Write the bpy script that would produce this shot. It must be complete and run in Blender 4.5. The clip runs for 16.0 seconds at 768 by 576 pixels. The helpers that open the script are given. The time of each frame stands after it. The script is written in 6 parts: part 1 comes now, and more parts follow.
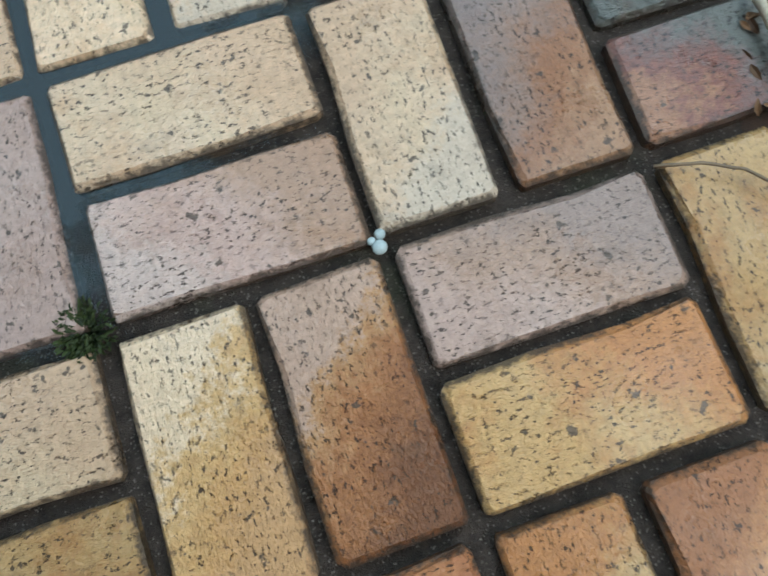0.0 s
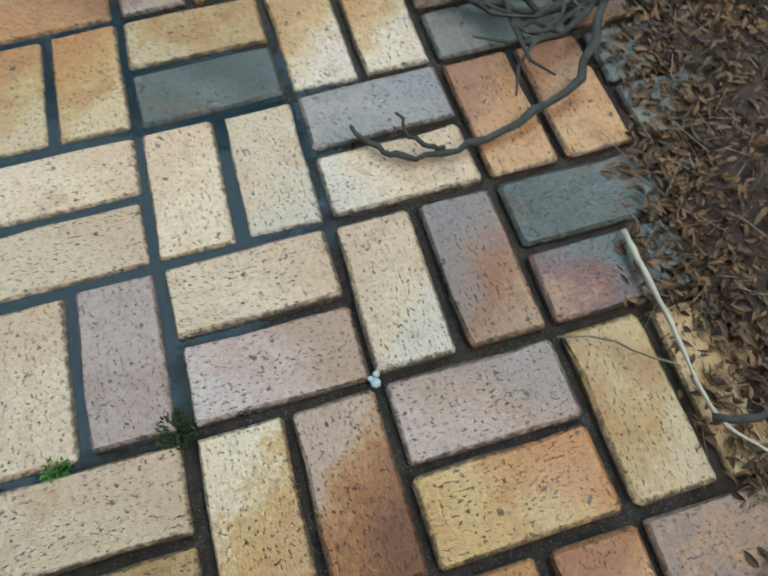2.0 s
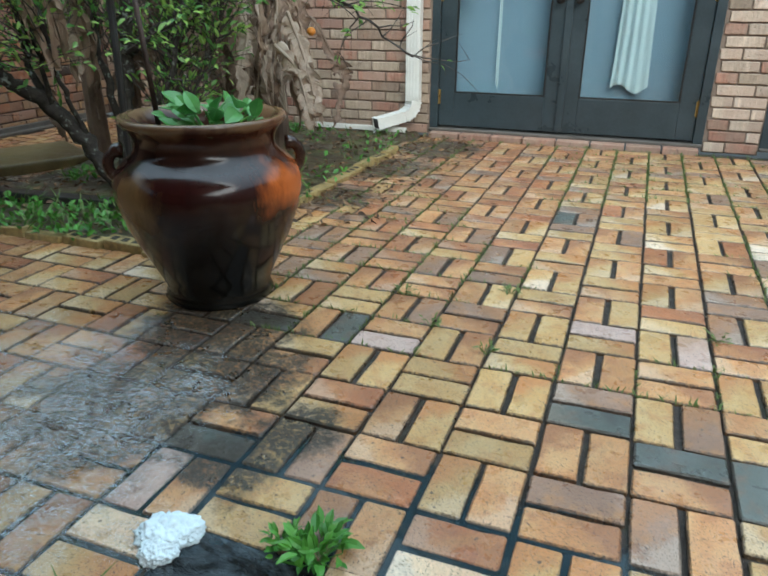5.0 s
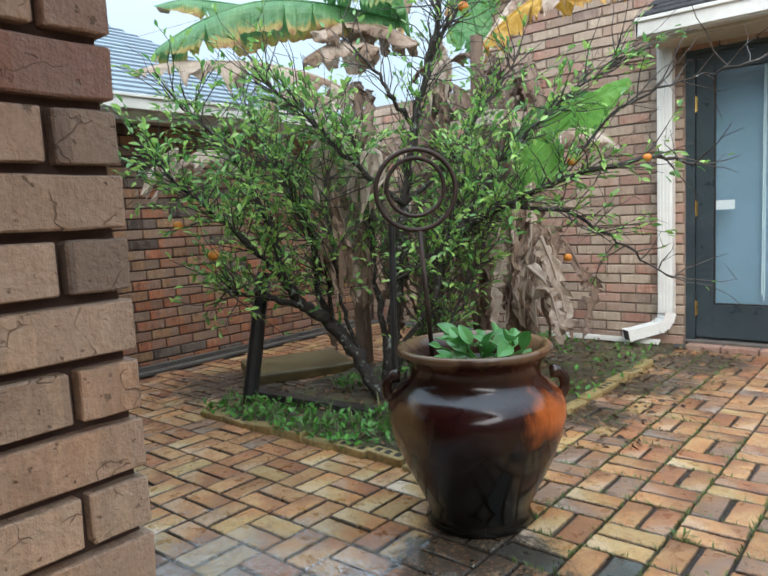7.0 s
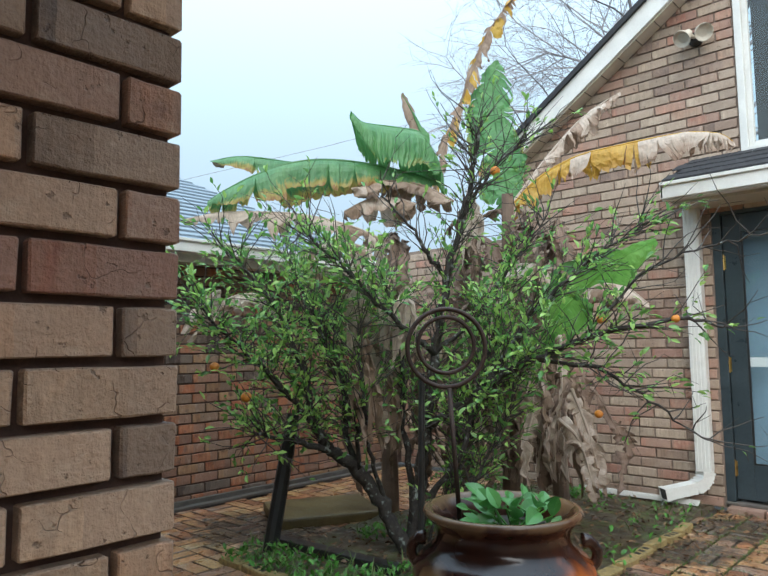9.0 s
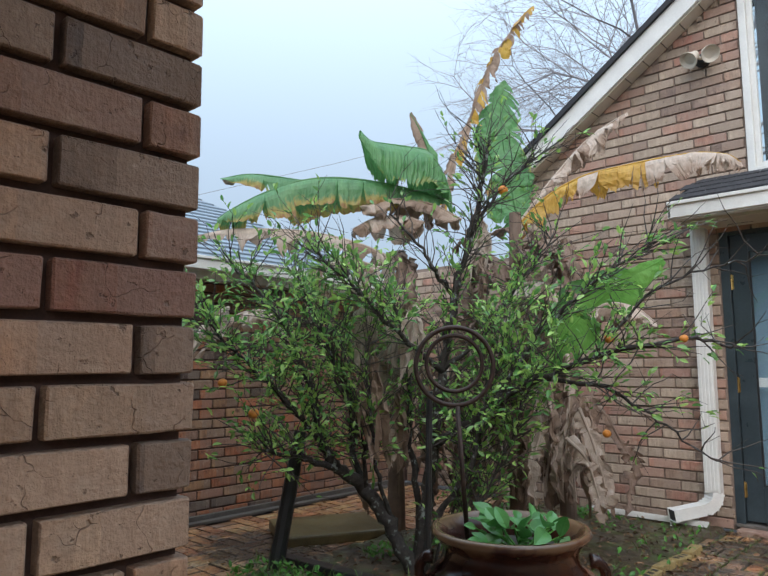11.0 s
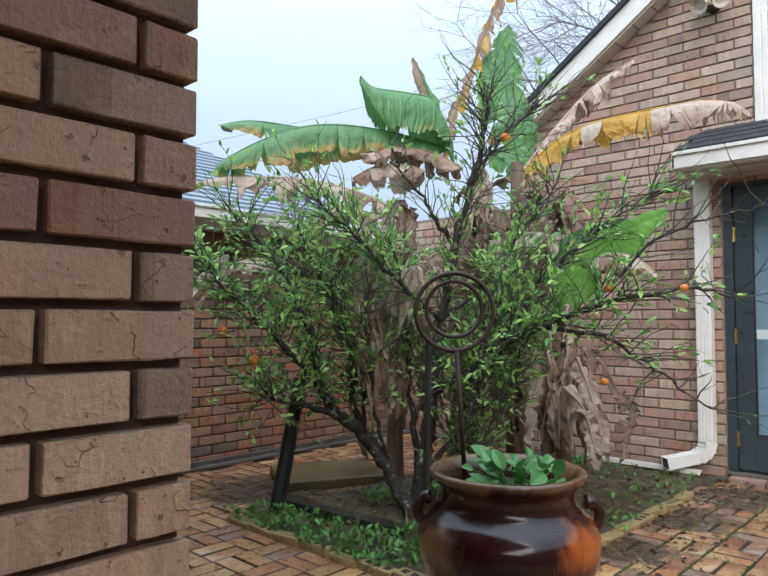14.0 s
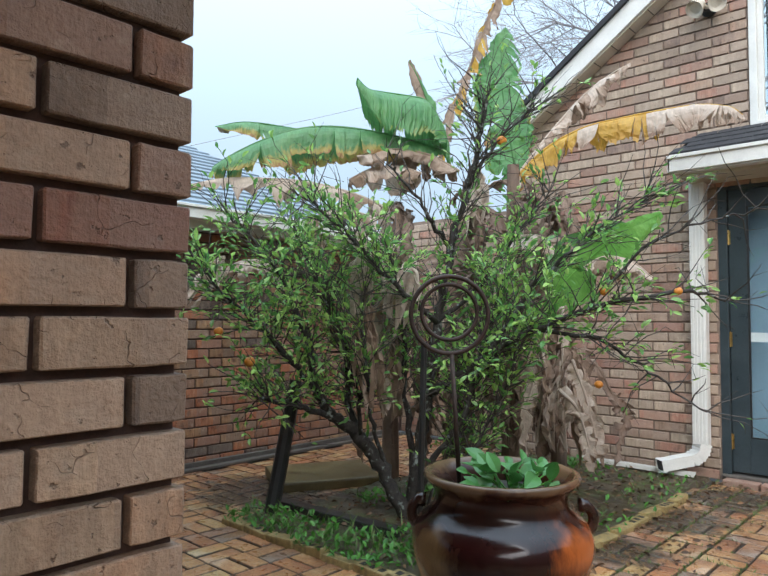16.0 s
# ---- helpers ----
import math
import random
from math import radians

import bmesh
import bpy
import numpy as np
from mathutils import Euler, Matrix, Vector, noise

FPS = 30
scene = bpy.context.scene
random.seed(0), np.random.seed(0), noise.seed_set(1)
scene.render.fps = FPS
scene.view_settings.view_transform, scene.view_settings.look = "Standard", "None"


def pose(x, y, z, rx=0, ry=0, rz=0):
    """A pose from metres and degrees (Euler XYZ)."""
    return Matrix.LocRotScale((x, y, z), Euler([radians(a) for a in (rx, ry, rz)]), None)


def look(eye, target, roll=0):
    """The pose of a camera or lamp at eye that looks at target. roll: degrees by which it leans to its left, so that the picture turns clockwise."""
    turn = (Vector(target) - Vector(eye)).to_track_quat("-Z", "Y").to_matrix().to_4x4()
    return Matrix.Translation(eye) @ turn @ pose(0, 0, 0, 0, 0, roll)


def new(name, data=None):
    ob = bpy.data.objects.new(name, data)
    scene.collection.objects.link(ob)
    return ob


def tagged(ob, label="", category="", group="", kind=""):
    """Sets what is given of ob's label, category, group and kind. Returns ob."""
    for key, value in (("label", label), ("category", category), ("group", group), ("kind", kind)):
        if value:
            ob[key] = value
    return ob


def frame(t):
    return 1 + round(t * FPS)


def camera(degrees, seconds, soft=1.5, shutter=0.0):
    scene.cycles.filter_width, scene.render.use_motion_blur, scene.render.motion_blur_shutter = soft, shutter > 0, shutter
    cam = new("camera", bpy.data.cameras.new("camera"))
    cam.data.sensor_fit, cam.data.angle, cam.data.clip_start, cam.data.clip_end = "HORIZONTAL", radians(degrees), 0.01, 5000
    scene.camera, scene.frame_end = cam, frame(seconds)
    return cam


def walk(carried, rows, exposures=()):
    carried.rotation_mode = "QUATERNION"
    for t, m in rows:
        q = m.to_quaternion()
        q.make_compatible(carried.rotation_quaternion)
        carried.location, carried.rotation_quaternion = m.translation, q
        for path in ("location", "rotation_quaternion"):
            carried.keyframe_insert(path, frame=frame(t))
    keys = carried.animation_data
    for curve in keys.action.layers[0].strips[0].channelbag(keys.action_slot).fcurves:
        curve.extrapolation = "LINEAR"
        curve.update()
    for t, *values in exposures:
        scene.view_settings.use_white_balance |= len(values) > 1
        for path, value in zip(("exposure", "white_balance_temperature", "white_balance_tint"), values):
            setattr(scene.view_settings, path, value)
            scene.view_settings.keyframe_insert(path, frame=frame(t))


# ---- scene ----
cam = camera(59.9, 16.0, shutter=0.22)
PATH = [
    (0, (-0.033, -0.125, 0.451), (0.076, 0.28, -1.504), -3.8),
    (0.5, (0.027, -0.114, 0.487), (0.15, 0.178, -1.488), -1.5),
    (1, (0.037, -0.137, 0.53), (0.246, 0.231, -1.425), 4.0),
    (1.5, (0.001, -0.173, 0.605), (0.26, 0.391, -1.297), 1.7),
    (2, (-0.048, -0.214, 0.679), (0.182, 0.623, -1.123), -1.2),
    (2.5, (-0.118, -0.257, 0.735), (0.016, 0.824, -0.942), -1.5),
    (3, (-0.171, -0.293, 0.777), (-0.181, 1.004, -0.745), -1.9),
    (3.5, (-0.207, -0.326, 0.822), (-0.383, 1.129, -0.538), -1.9),
    (4, (-0.243, -0.364, 0.85), (-0.585, 1.217, -0.326), -0.9),
    (4.5, (-0.272, -0.382, 0.899), (-0.768, 1.288, -0.082), -0.2),
    (5, (-0.291, -0.397, 0.935), (-0.939, 1.323, 0.148), 0.1),
    (5.2, (-0.298, -0.389, 0.958), (-1.011, 1.324, 0.212), -0.3),
    (7.3, (-0.377, -0.48, 1.075), (-1.695, 1.017, 0.932), -2.2),
    (7.5, (-0.374, -0.481, 1.088), (-1.7, 1.012, 0.985), -1.7),
    (8, (-0.355, -0.499, 1.111), (-1.694, 0.986, 1.122), -1.2),
    (8.5, (-0.338, -0.513, 1.131), (-1.682, 0.964, 1.242), -0.7),
    (9, (-0.331, -0.521, 1.141), (-1.677, 0.947, 1.323), -0.7),
    (9.5, (-0.327, -0.532, 1.15), (-1.678, 0.924, 1.383), -0.6),
    (12, (-0.331, -0.54, 1.135), (-1.689, 0.911, 1.36), 0.3),
    (12.5, (-0.335, -0.539, 1.13), (-1.694, 0.916, 1.317), 0.3),
    (13, (-0.336, -0.538, 1.125), (-1.698, 0.919, 1.277), 0.3),
    (13.5, (-0.338, -0.535, 1.118), (-1.7, 0.924, 1.237), 0.2),
    (14, (-0.339, -0.532, 1.111), (-1.701, 0.929, 1.208), 0.1),
    (14.5, (-0.336, -0.535, 1.114), (-1.697, 0.928, 1.201), 0.1),
    (15, (-0.335, -0.537, 1.116), (-1.694, 0.928, 1.205), 0.1),
    (15.5, (-0.332, -0.533, 1.12), (-1.69, 0.932, 1.213), 0.2),
    (16, (-0.331, -0.534, 1.12), (-1.686, 0.934, 1.218), 0.3),
]
EXPOSURES = [(0, 0.70, 6550, 8), (1.0, 0.66, 6450, 5), (2.0, 0.66, 6450, 5), (3.0, 0.70, 6800, 9), (3.5, 0.76, 6650, 8), (4.0, 0.82, 6350, 5), (4.5, 0.88, 6150, 3), (5.2, 0.97, 6250, 5), (7.3, 1.12, 6450, 13), (8.6, 1.0, 6500, 12), (9.5, 0.62, 6050, 7), (12.0, 0.53, 6550, 21), (13.2, 0.62, 6550, 20), (14.2, 0.86, 6400, 16), (16, 0.88, 6350, 13)]
walk(cam, [(t, look(eye, target, roll)) for t, eye, target, roll in PATH], EXPOSURES)

# ---- sky and light ----
world = bpy.data.worlds.new("overcast_sky")
scene.world = world
world.use_nodes = True
wn, wl = world.node_tree.nodes, world.node_tree.links
sky = wn.new("ShaderNodeTexSky")
sky.sky_type = "NISHITA"
sky.sun_disc = False
sky.sun_elevation = radians(48)
sky.sun_rotation = radians(140)
sky.dust_density = 3.0
cloud = wn.new("ShaderNodeMixRGB")
cloud.inputs[0].default_value = 0.82
cloud.inputs[2].default_value = (9.2, 12.0, 14.2, 1)
wl.new(sky.outputs[0], cloud.inputs[1])
# an overcast dome: the zenith brighter than the horizon
dome = wn.new("ShaderNodeTexCoord")
height = wn.new("ShaderNodeSeparateXYZ")
wl.new(dome.outputs["Generated"], height.inputs[0])
rise = wn.new("ShaderNodeMath")
rise.operation, rise.use_clamp = "MAXIMUM", False
wl.new(height.outputs[2], rise.inputs[0])
rise.inputs[1].default_value = 0.0
square = wn.new("ShaderNodeMath")
square.operation = "POWER"
wl.new(rise.outputs[0], square.inputs[0])
square.inputs[1].default_value = 2.0
lift = wn.new("ShaderNodeMath")
lift.operation = "MULTIPLY_ADD"
wl.new(square.outputs[0], lift.inputs[0])
lift.inputs[1].default_value, lift.inputs[2].default_value = 1.75, 0.44
shade = wn.new("ShaderNodeMixRGB")
shade.blend_type = "MULTIPLY"
shade.inputs[0].default_value = 1.0
wl.new(cloud.outputs[0], shade.inputs[1])
wl.new(lift.outputs[0], shade.inputs[2])
wl.new(shade.outputs[0], wn["Background"].inputs[0])
wn["Background"].inputs[1].default_value = 0.085
sun_data = bpy.data.lights.new("sun", "SUN")
sun_data.energy, sun_data.angle, sun_data.color = 1.5, radians(50), (1.0, 0.96, 0.9)
sun = new("sun", sun_data)
sun.matrix_world = look((5.5, -6, 7), (0, 1, 0))

# ---- mesh helpers ----
def mesh_of(name, vf, mats, smooth=False):
    verts, faces = vf[0], vf[1]
    me = bpy.data.meshes.new(name)
    me.from_pydata([tuple(v) for v in verts], [], faces)
    for m in (mats if isinstance(mats, (list, tuple)) else [mats]):
        me.materials.append(m)
    if len(vf) > 2:
        me.polygons.foreach_set("material_index", vf[2])
    if smooth:
        me.polygons.foreach_set("use_smooth", [True] * len(me.polygons))
    me.update()
    return me


def with_uv(me, local):
    """Each piece's own face, from edge to edge, as its UV."""
    layer = me.uv_layers.new(name="face")
    idx = np.zeros(len(me.loops), dtype=np.int32)
    me.loops.foreach_get("vertex_index", idx)
    layer.data.foreach_set("uv", np.array(local, dtype=np.float32)[idx].ravel())
    return me


def face_uv(v):
    hx, hy = max(abs(q[0]) for q in v), max(abs(q[1]) for q in v)
    return [(0.5 + 0.5 * q[0] / hx, 0.5 + 0.5 * q[1] / hy) for q in v]


def part(name, vf, material, parent=None, label="", smooth=False):
    ob = new(name, mesh_of(name, vf, material, smooth))
    if parent:
        ob.parent = parent
    if label:
        tagged(ob, label)
    return ob


def thing(name, label, category, group="", kind=""):
    return tagged(new(name), label, category, group, kind)


def join(*pieces):
    verts, faces = [], []
    for v, f in pieces:
        n = len(verts)
        verts += [tuple(p) for p in v]
        faces += [tuple(i + n for i in face) for face in f]
    return verts, faces


def box(x0, x1, y0, y1, z0, z1, b=0.0):
    """A box, its edges cut by b."""
    if b <= 0:
        v = [(x, y, z) for z in (z0, z1) for y in (y0, y1) for x in (x0, x1)]
        return v, [(0, 2, 3, 1), (4, 5, 7, 6), (0, 1, 5, 4), (2, 6, 7, 3), (0, 4, 6, 2), (1, 3, 7, 5)]
    bm = bmesh.new()
    bmesh.ops.create_cube(bm, size=1)
    for q in bm.verts:
        q.co = Vector(((x0 + x1) / 2 + q.co.x * (x1 - x0), (y0 + y1) / 2 + q.co.y * (y1 - y0), (z0 + z1) / 2 + q.co.z * (z1 - z0)))
    bmesh.ops.bevel(bm, geom=bm.edges[:], offset=b, segments=2, affect="EDGES", profile=0.6)
    bm.verts.index_update()
    out = [q.co.copy() for q in bm.verts], [tuple(q.index for q in f.verts) for f in bm.faces]
    bm.free()
    return out


def moved(vf, m):
    return [m @ Vector(p) for p in vf[0]], vf[1]


def tube(points, radii, sides=6, cap=True):
    """A tube along points."""
    points = [Vector(p) for p in points]
    if not isinstance(radii, (list, tuple)):
        radii = [radii] * len(points)
    verts, faces, ref = [], [], None
    for n, p in enumerate(points):
        d = (points[min(n + 1, len(points) - 1)] - points[max(n - 1, 0)]).normalized()
        if ref is None:
            ref = d.orthogonal().normalized()
        ref = (ref - d * ref.dot(d)).normalized()
        side = d.cross(ref)
        for k in range(sides):
            a = 2 * math.pi * k / sides
            verts.append(p + (ref * math.cos(a) + side * math.sin(a)) * radii[n])
    for n in range(len(points) - 1):
        for k in range(sides):
            a, b = n * sides + k, n * sides + (k + 1) % sides
            faces.append((a, b, b + sides, a + sides))
    if cap:
        faces.append(tuple(range(sides))[::-1])
        faces.append(tuple(range(len(verts) - sides, len(verts))))
    return verts, faces


def curve(points, steps=6):
    """A smooth line through points."""
    p = [Vector(q) for q in points]
    p = [2 * p[0] - p[1]] + p + [2 * p[-1] - p[-2]]
    out = []
    for n in range(1, len(p) - 2):
        for k in range(steps):
            t = k / steps
            a, b, c, d = p[n - 1:n + 3]
            out.append(0.5 * (2 * b + (c - a) * t + (2 * a - 5 * b + 4 * c - d) * t * t + (3 * b - a - 3 * c + d) * t ** 3))
    return out + [p[-2]]


def lathe(profile, sides=48):
    verts, faces = [], []
    for r, z in profile:
        for k in range(sides):
            a = 2 * math.pi * k / sides
            verts.append((r * math.cos(a), r * math.sin(a), z))
    for n in range(len(profile) - 1):
        for k in range(sides):
            a, b = n * sides + k, n * sides + (k + 1) % sides
            faces.append((a, b, b + sides, a + sides))
    return verts, faces


def torus(centre, big, small, axis_m, n=40, m=8):
    verts, faces = [], []
    for i in range(n):
        a = 2 * math.pi * i / n
        for j in range(m):
            b = 2 * math.pi * j / m
            r = big + small * math.cos(b)
            verts.append(Vector(centre) + axis_m @ Vector((r * math.cos(a), r * math.sin(a), small * math.sin(b))))
    for i in range(n):
        for j in range(m):
            faces.append((i * m + j, ((i + 1) % n) * m + j, ((i + 1) % n) * m + (j + 1) % m, i * m + (j + 1) % m))
    return verts, faces


# ---- materials ----
class Nodes:
    """A node material in the making."""

    def __init__(self, name):
        self.mat = bpy.data.materials.new(name)
        self.mat.use_nodes = True
        self.tree = self.mat.node_tree
        self.bsdf = self.tree.nodes["Principled BSDF"]
        self.coord = self.add("ShaderNodeTexCoord").outputs["Object"]

    def add(self, kind):
        return self.tree.nodes.new(kind)

    def link(self, a, b):
        self.tree.links.new(a, b)

    def value(self, socket, v):
        if hasattr(v, "links"):
            self.link(v, socket)
        else:
            socket.default_value = v if not isinstance(v, tuple) or len(v) != 3 or len(socket.default_value) == 3 else (*v, 1)

    def noise(self, scale, detail=4.0, rough=0.55, vec=None, stretch=None, distort=0.0):
        vec = vec or self.coord
        if stretch:
            mp = self.add("ShaderNodeMapping")
            mp.inputs["Scale"].default_value = stretch
            self.link(vec, mp.inputs["Vector"])
            vec = mp.outputs[0]
        n = self.add("ShaderNodeTexNoise")
        n.inputs["Scale"].default_value, n.inputs["Detail"].default_value, n.inputs["Roughness"].default_value = scale, detail, rough
        n.inputs["Distortion"].default_value = distort
        self.link(vec, n.inputs["Vector"])
        return n.outputs["Fac"]

    def ramp(self, fac, *stops):
        r = self.add("ShaderNodeValToRGB")
        e = r.color_ramp.elements
        while len(e) < len(stops):
            e.new(0.5)
        for el, (pos, col) in zip(e, stops):
            el.position = pos
            el.color = (col, col, col, 1) if isinstance(col, (int, float)) else (*col, 1)
        self.link(fac, r.inputs[0])
        return r.outputs[0]

    def mix(self, fac, a, b, mode="MIX"):
        m = self.add("ShaderNodeMixRGB")
        m.blend_type = mode
        self.value(m.inputs[0], fac)
        self.value(m.inputs[1], a)
        self.value(m.inputs[2], b)
        return m.outputs[0]

    def math(self, op, a, b=0.0):
        m = self.add("ShaderNodeMath")
        m.operation = op
        self.value(m.inputs[0], a)
        self.value(m.inputs[1], b)
        return m.outputs[0]

    def rand(self):
        """A chance number for each object or joined island."""
        o = self.add("ShaderNodeObjectInfo").outputs["Random"]
        g = self.add("ShaderNodeNewGeometry").outputs["Random Per Island"]
        return self.math("FRACT", self.math("ADD", o, self.math("MULTIPLY", g, 7.31)))

    def shifted(self, r):
        """Coordinates moved by the chance number, so that alike pieces differ."""
        c = self.add("ShaderNodeCombineXYZ")
        self.link(self.math("MULTIPLY", r, 37.0), c.inputs[0])
        self.link(self.math("MULTIPLY", r, 91.0), c.inputs[1])
        v = self.add("ShaderNodeVectorMath")
        self.link(self.coord, v.inputs[0])
        self.link(c.outputs[0], v.inputs[1])
        return v.outputs[0]

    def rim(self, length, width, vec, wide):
        """One along the ragged rim of a brick's face, none inside; used to darken it."""
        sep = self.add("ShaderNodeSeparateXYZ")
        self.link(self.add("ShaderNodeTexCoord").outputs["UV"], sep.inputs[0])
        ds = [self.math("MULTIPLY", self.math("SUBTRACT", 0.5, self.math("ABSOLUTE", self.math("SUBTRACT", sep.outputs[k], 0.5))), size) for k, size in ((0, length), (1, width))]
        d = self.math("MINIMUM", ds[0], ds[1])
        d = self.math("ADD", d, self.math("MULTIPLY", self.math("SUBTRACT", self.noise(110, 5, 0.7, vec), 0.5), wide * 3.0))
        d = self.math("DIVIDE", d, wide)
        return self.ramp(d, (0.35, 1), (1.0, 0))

    def bump(self, height, strength=0.3, distance=0.01):
        b = self.add("ShaderNodeBump")
        b.inputs["Strength"].default_value, b.inputs["Distance"].default_value = strength, distance
        self.link(height, b.inputs["Height"])
        self.link(b.outputs[0], self.bsdf.inputs["Normal"])

    def done(self, color, rough=0.6, metal=0.0, **more):
        self.value(self.bsdf.inputs["Base Color"], color)
        self.value(self.bsdf.inputs["Roughness"], rough)
        self.bsdf.inputs["Metallic"].default_value = metal
        for k, v in more.items():
            self.value(self.bsdf.inputs[k.replace("_", " ")], v)
        return self.mat


def paver_material(name, a, b, c, dark=(0.035, 0.023, 0.017), streak=0.35, burn=None, ash=(0.62, 0.50, 0.42), ends=None):
    """Wet fired paver: two body colours burnt into one another, iron specks, grime, a patchy film of water."""
    n = Nodes(name)
    r = n.rand()
    v = n.shifted(r)
    body = n.mix(n.ramp(n.noise(9, 3, 0.5, v, distort=0.6), (0.38, 0), (0.64, 1)), a, b)
    body = n.mix(n.ramp(n.noise(16, 5, 0.7, n.shifted(n.math("ADD", r, 0.37))), (0.50, 0), (0.64, 0.85)), body, c)
    # kiln marks: ash-pale at one end, burnt at the other, with a broken edge, on some of them
    along = n.add("ShaderNodeSeparateXYZ")
    n.link(n.add("ShaderNodeTexCoord").outputs["UV"], along.inputs[0])
    ragged = n.math("ADD", n.math("MULTIPLY", n.math("SUBTRACT", n.noise(14, 3, 0.6, v), 0.5), 0.9), n.math("MULTIPLY", n.math("SUBTRACT", n.noise(130, 4, 0.7, v), 0.5), 0.55))
    skew = n.math("MULTIPLY", n.math("SUBTRACT", along.outputs[1], 0.5), 0.5)
    flow = n.math("ADD", n.math("ADD", along.outputs[0], skew), ragged)
    half = n.math("GREATER_THAN", n.math("FRACT", n.math("MULTIPLY", r, 13.7)), 0.4)
    body = n.mix(n.math("MULTIPLY", n.ramp(flow, (0.45, 0), (0.8, 0.9)), half), body, burn or c)
    third = n.math("GREATER_THAN", n.math("FRACT", n.math("MULTIPLY", r, 29.3)), 0.62)
    body = n.mix(n.math("MULTIPLY", n.ramp(flow, (0.16, 0.85), (0.34, 0)), third), body, ash)
    if ends:
        body = n.mix(0.85, body, n.ramp(flow, *ends))
    fine = n.noise(190, 3, 0.6, v, (1.0, 0.55, 1.0))
    body = n.mix(0.3, body, n.ramp(fine, (0.3, 0.45), (0.7, 1.2)), "MULTIPLY")
    speck = n.ramp(n.noise(215, 4, 0.7, v, (0.75, 1.2, 1.0)), (0.565, 0), (0.615, 1))
    speck = n.math("MULTIPLY", speck, n.ramp(n.noise(30, 2, 0.5, v), (0.36, 0.4), (0.55, 1)))
    body = n.mix(n.math("MULTIPLY", speck, 0.85), body, dark)
    blot = n.ramp(n.noise(75, 3, 0.6, n.shifted(n.math("ADD", r, 0.71))), (0.64, 0), (0.68, 0.85))
    body = n.mix(blot, body, (0.07, 0.05, 0.035))
    grime = n.ramp(n.noise(26, 5, 0.7, v), (0.56, 0), (0.75, streak))
    body = n.mix(grime, body, (0.08, 0.06, 0.04))
    # silt washed over the pavers between the jar and the drain
    where = n.add("ShaderNodeNewGeometry").outputs["Position"]
    silt = None
    for cx, cy, wide in ((-1.45, 1.15, 0.34), (-0.94, 0.77, 0.14), (-1.42, 0.70, 0.36), (-1.04, 0.60, 0.14), (-1.3, 0.93, 0.34), (-1.72, 2.7, 0.26), (-1.72, 3.4, 0.36), (-1.62, 4.1, 0.42), (-3.9, 2.2, 0.6)):
        far = n.add("ShaderNodeVectorMath")
        far.operation = "DISTANCE"
        n.link(where, far.inputs[0])
        far.inputs[1].default_value = (cx, cy, 0.0)
        one = n.math("SUBTRACT", 1.0, n.math("DIVIDE", far.outputs["Value"], wide))
        silt = n.math("MAXIMUM", silt, one) if silt else one
    silt = n.math("ADD", n.math("MAXIMUM", silt, -0.6), n.math("MULTIPLY", n.math("SUBTRACT", n.noise(9, 6, 0.75, where), 0.5), 1.9))
    silt = n.mix(1.0, n.ramp(silt, (0.1, 0), (0.4, 1)), n.ramp(n.noise(70, 5, 0.75, where), (0.36, 0.3), (0.5, 1)), "MULTIPLY")
    body = n.mix(silt, body, (0.042, 0.031, 0.019))
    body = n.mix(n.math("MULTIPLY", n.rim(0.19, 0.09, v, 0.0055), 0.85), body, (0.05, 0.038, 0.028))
    tone = n.math("ADD", n.math("MULTIPLY", r, 0.32), 0.74)
    body = n.mix(1.0, body, n.ramp(tone, (0, 0), (1, 1)), "MULTIPLY")
    grain = n.noise(320, 3, 0.65, v, (0.8, 1.2, 1.0))
    n.bump(n.math("SUBTRACT", n.math("ADD", n.math("MULTIPLY", grain, 0.7), n.math("MULTIPLY", n.noise(60, 4, 0.6, v), 0.8)), n.math("MULTIPLY", speck, 0.35)), 0.75, 0.004)
    return n.done(body, n.ramp(n.noise(16, 4, 0.6, v), (0.35, 0.22), (0.65, 0.5)), Specular_IOR_Level=0.5, Coat_Weight=n.ramp(n.noise(12, 3, 0.5, v), (0.35, 0.15), (0.6, 0.75)), Coat_Roughness=0.2, Coat_IOR=1.4)


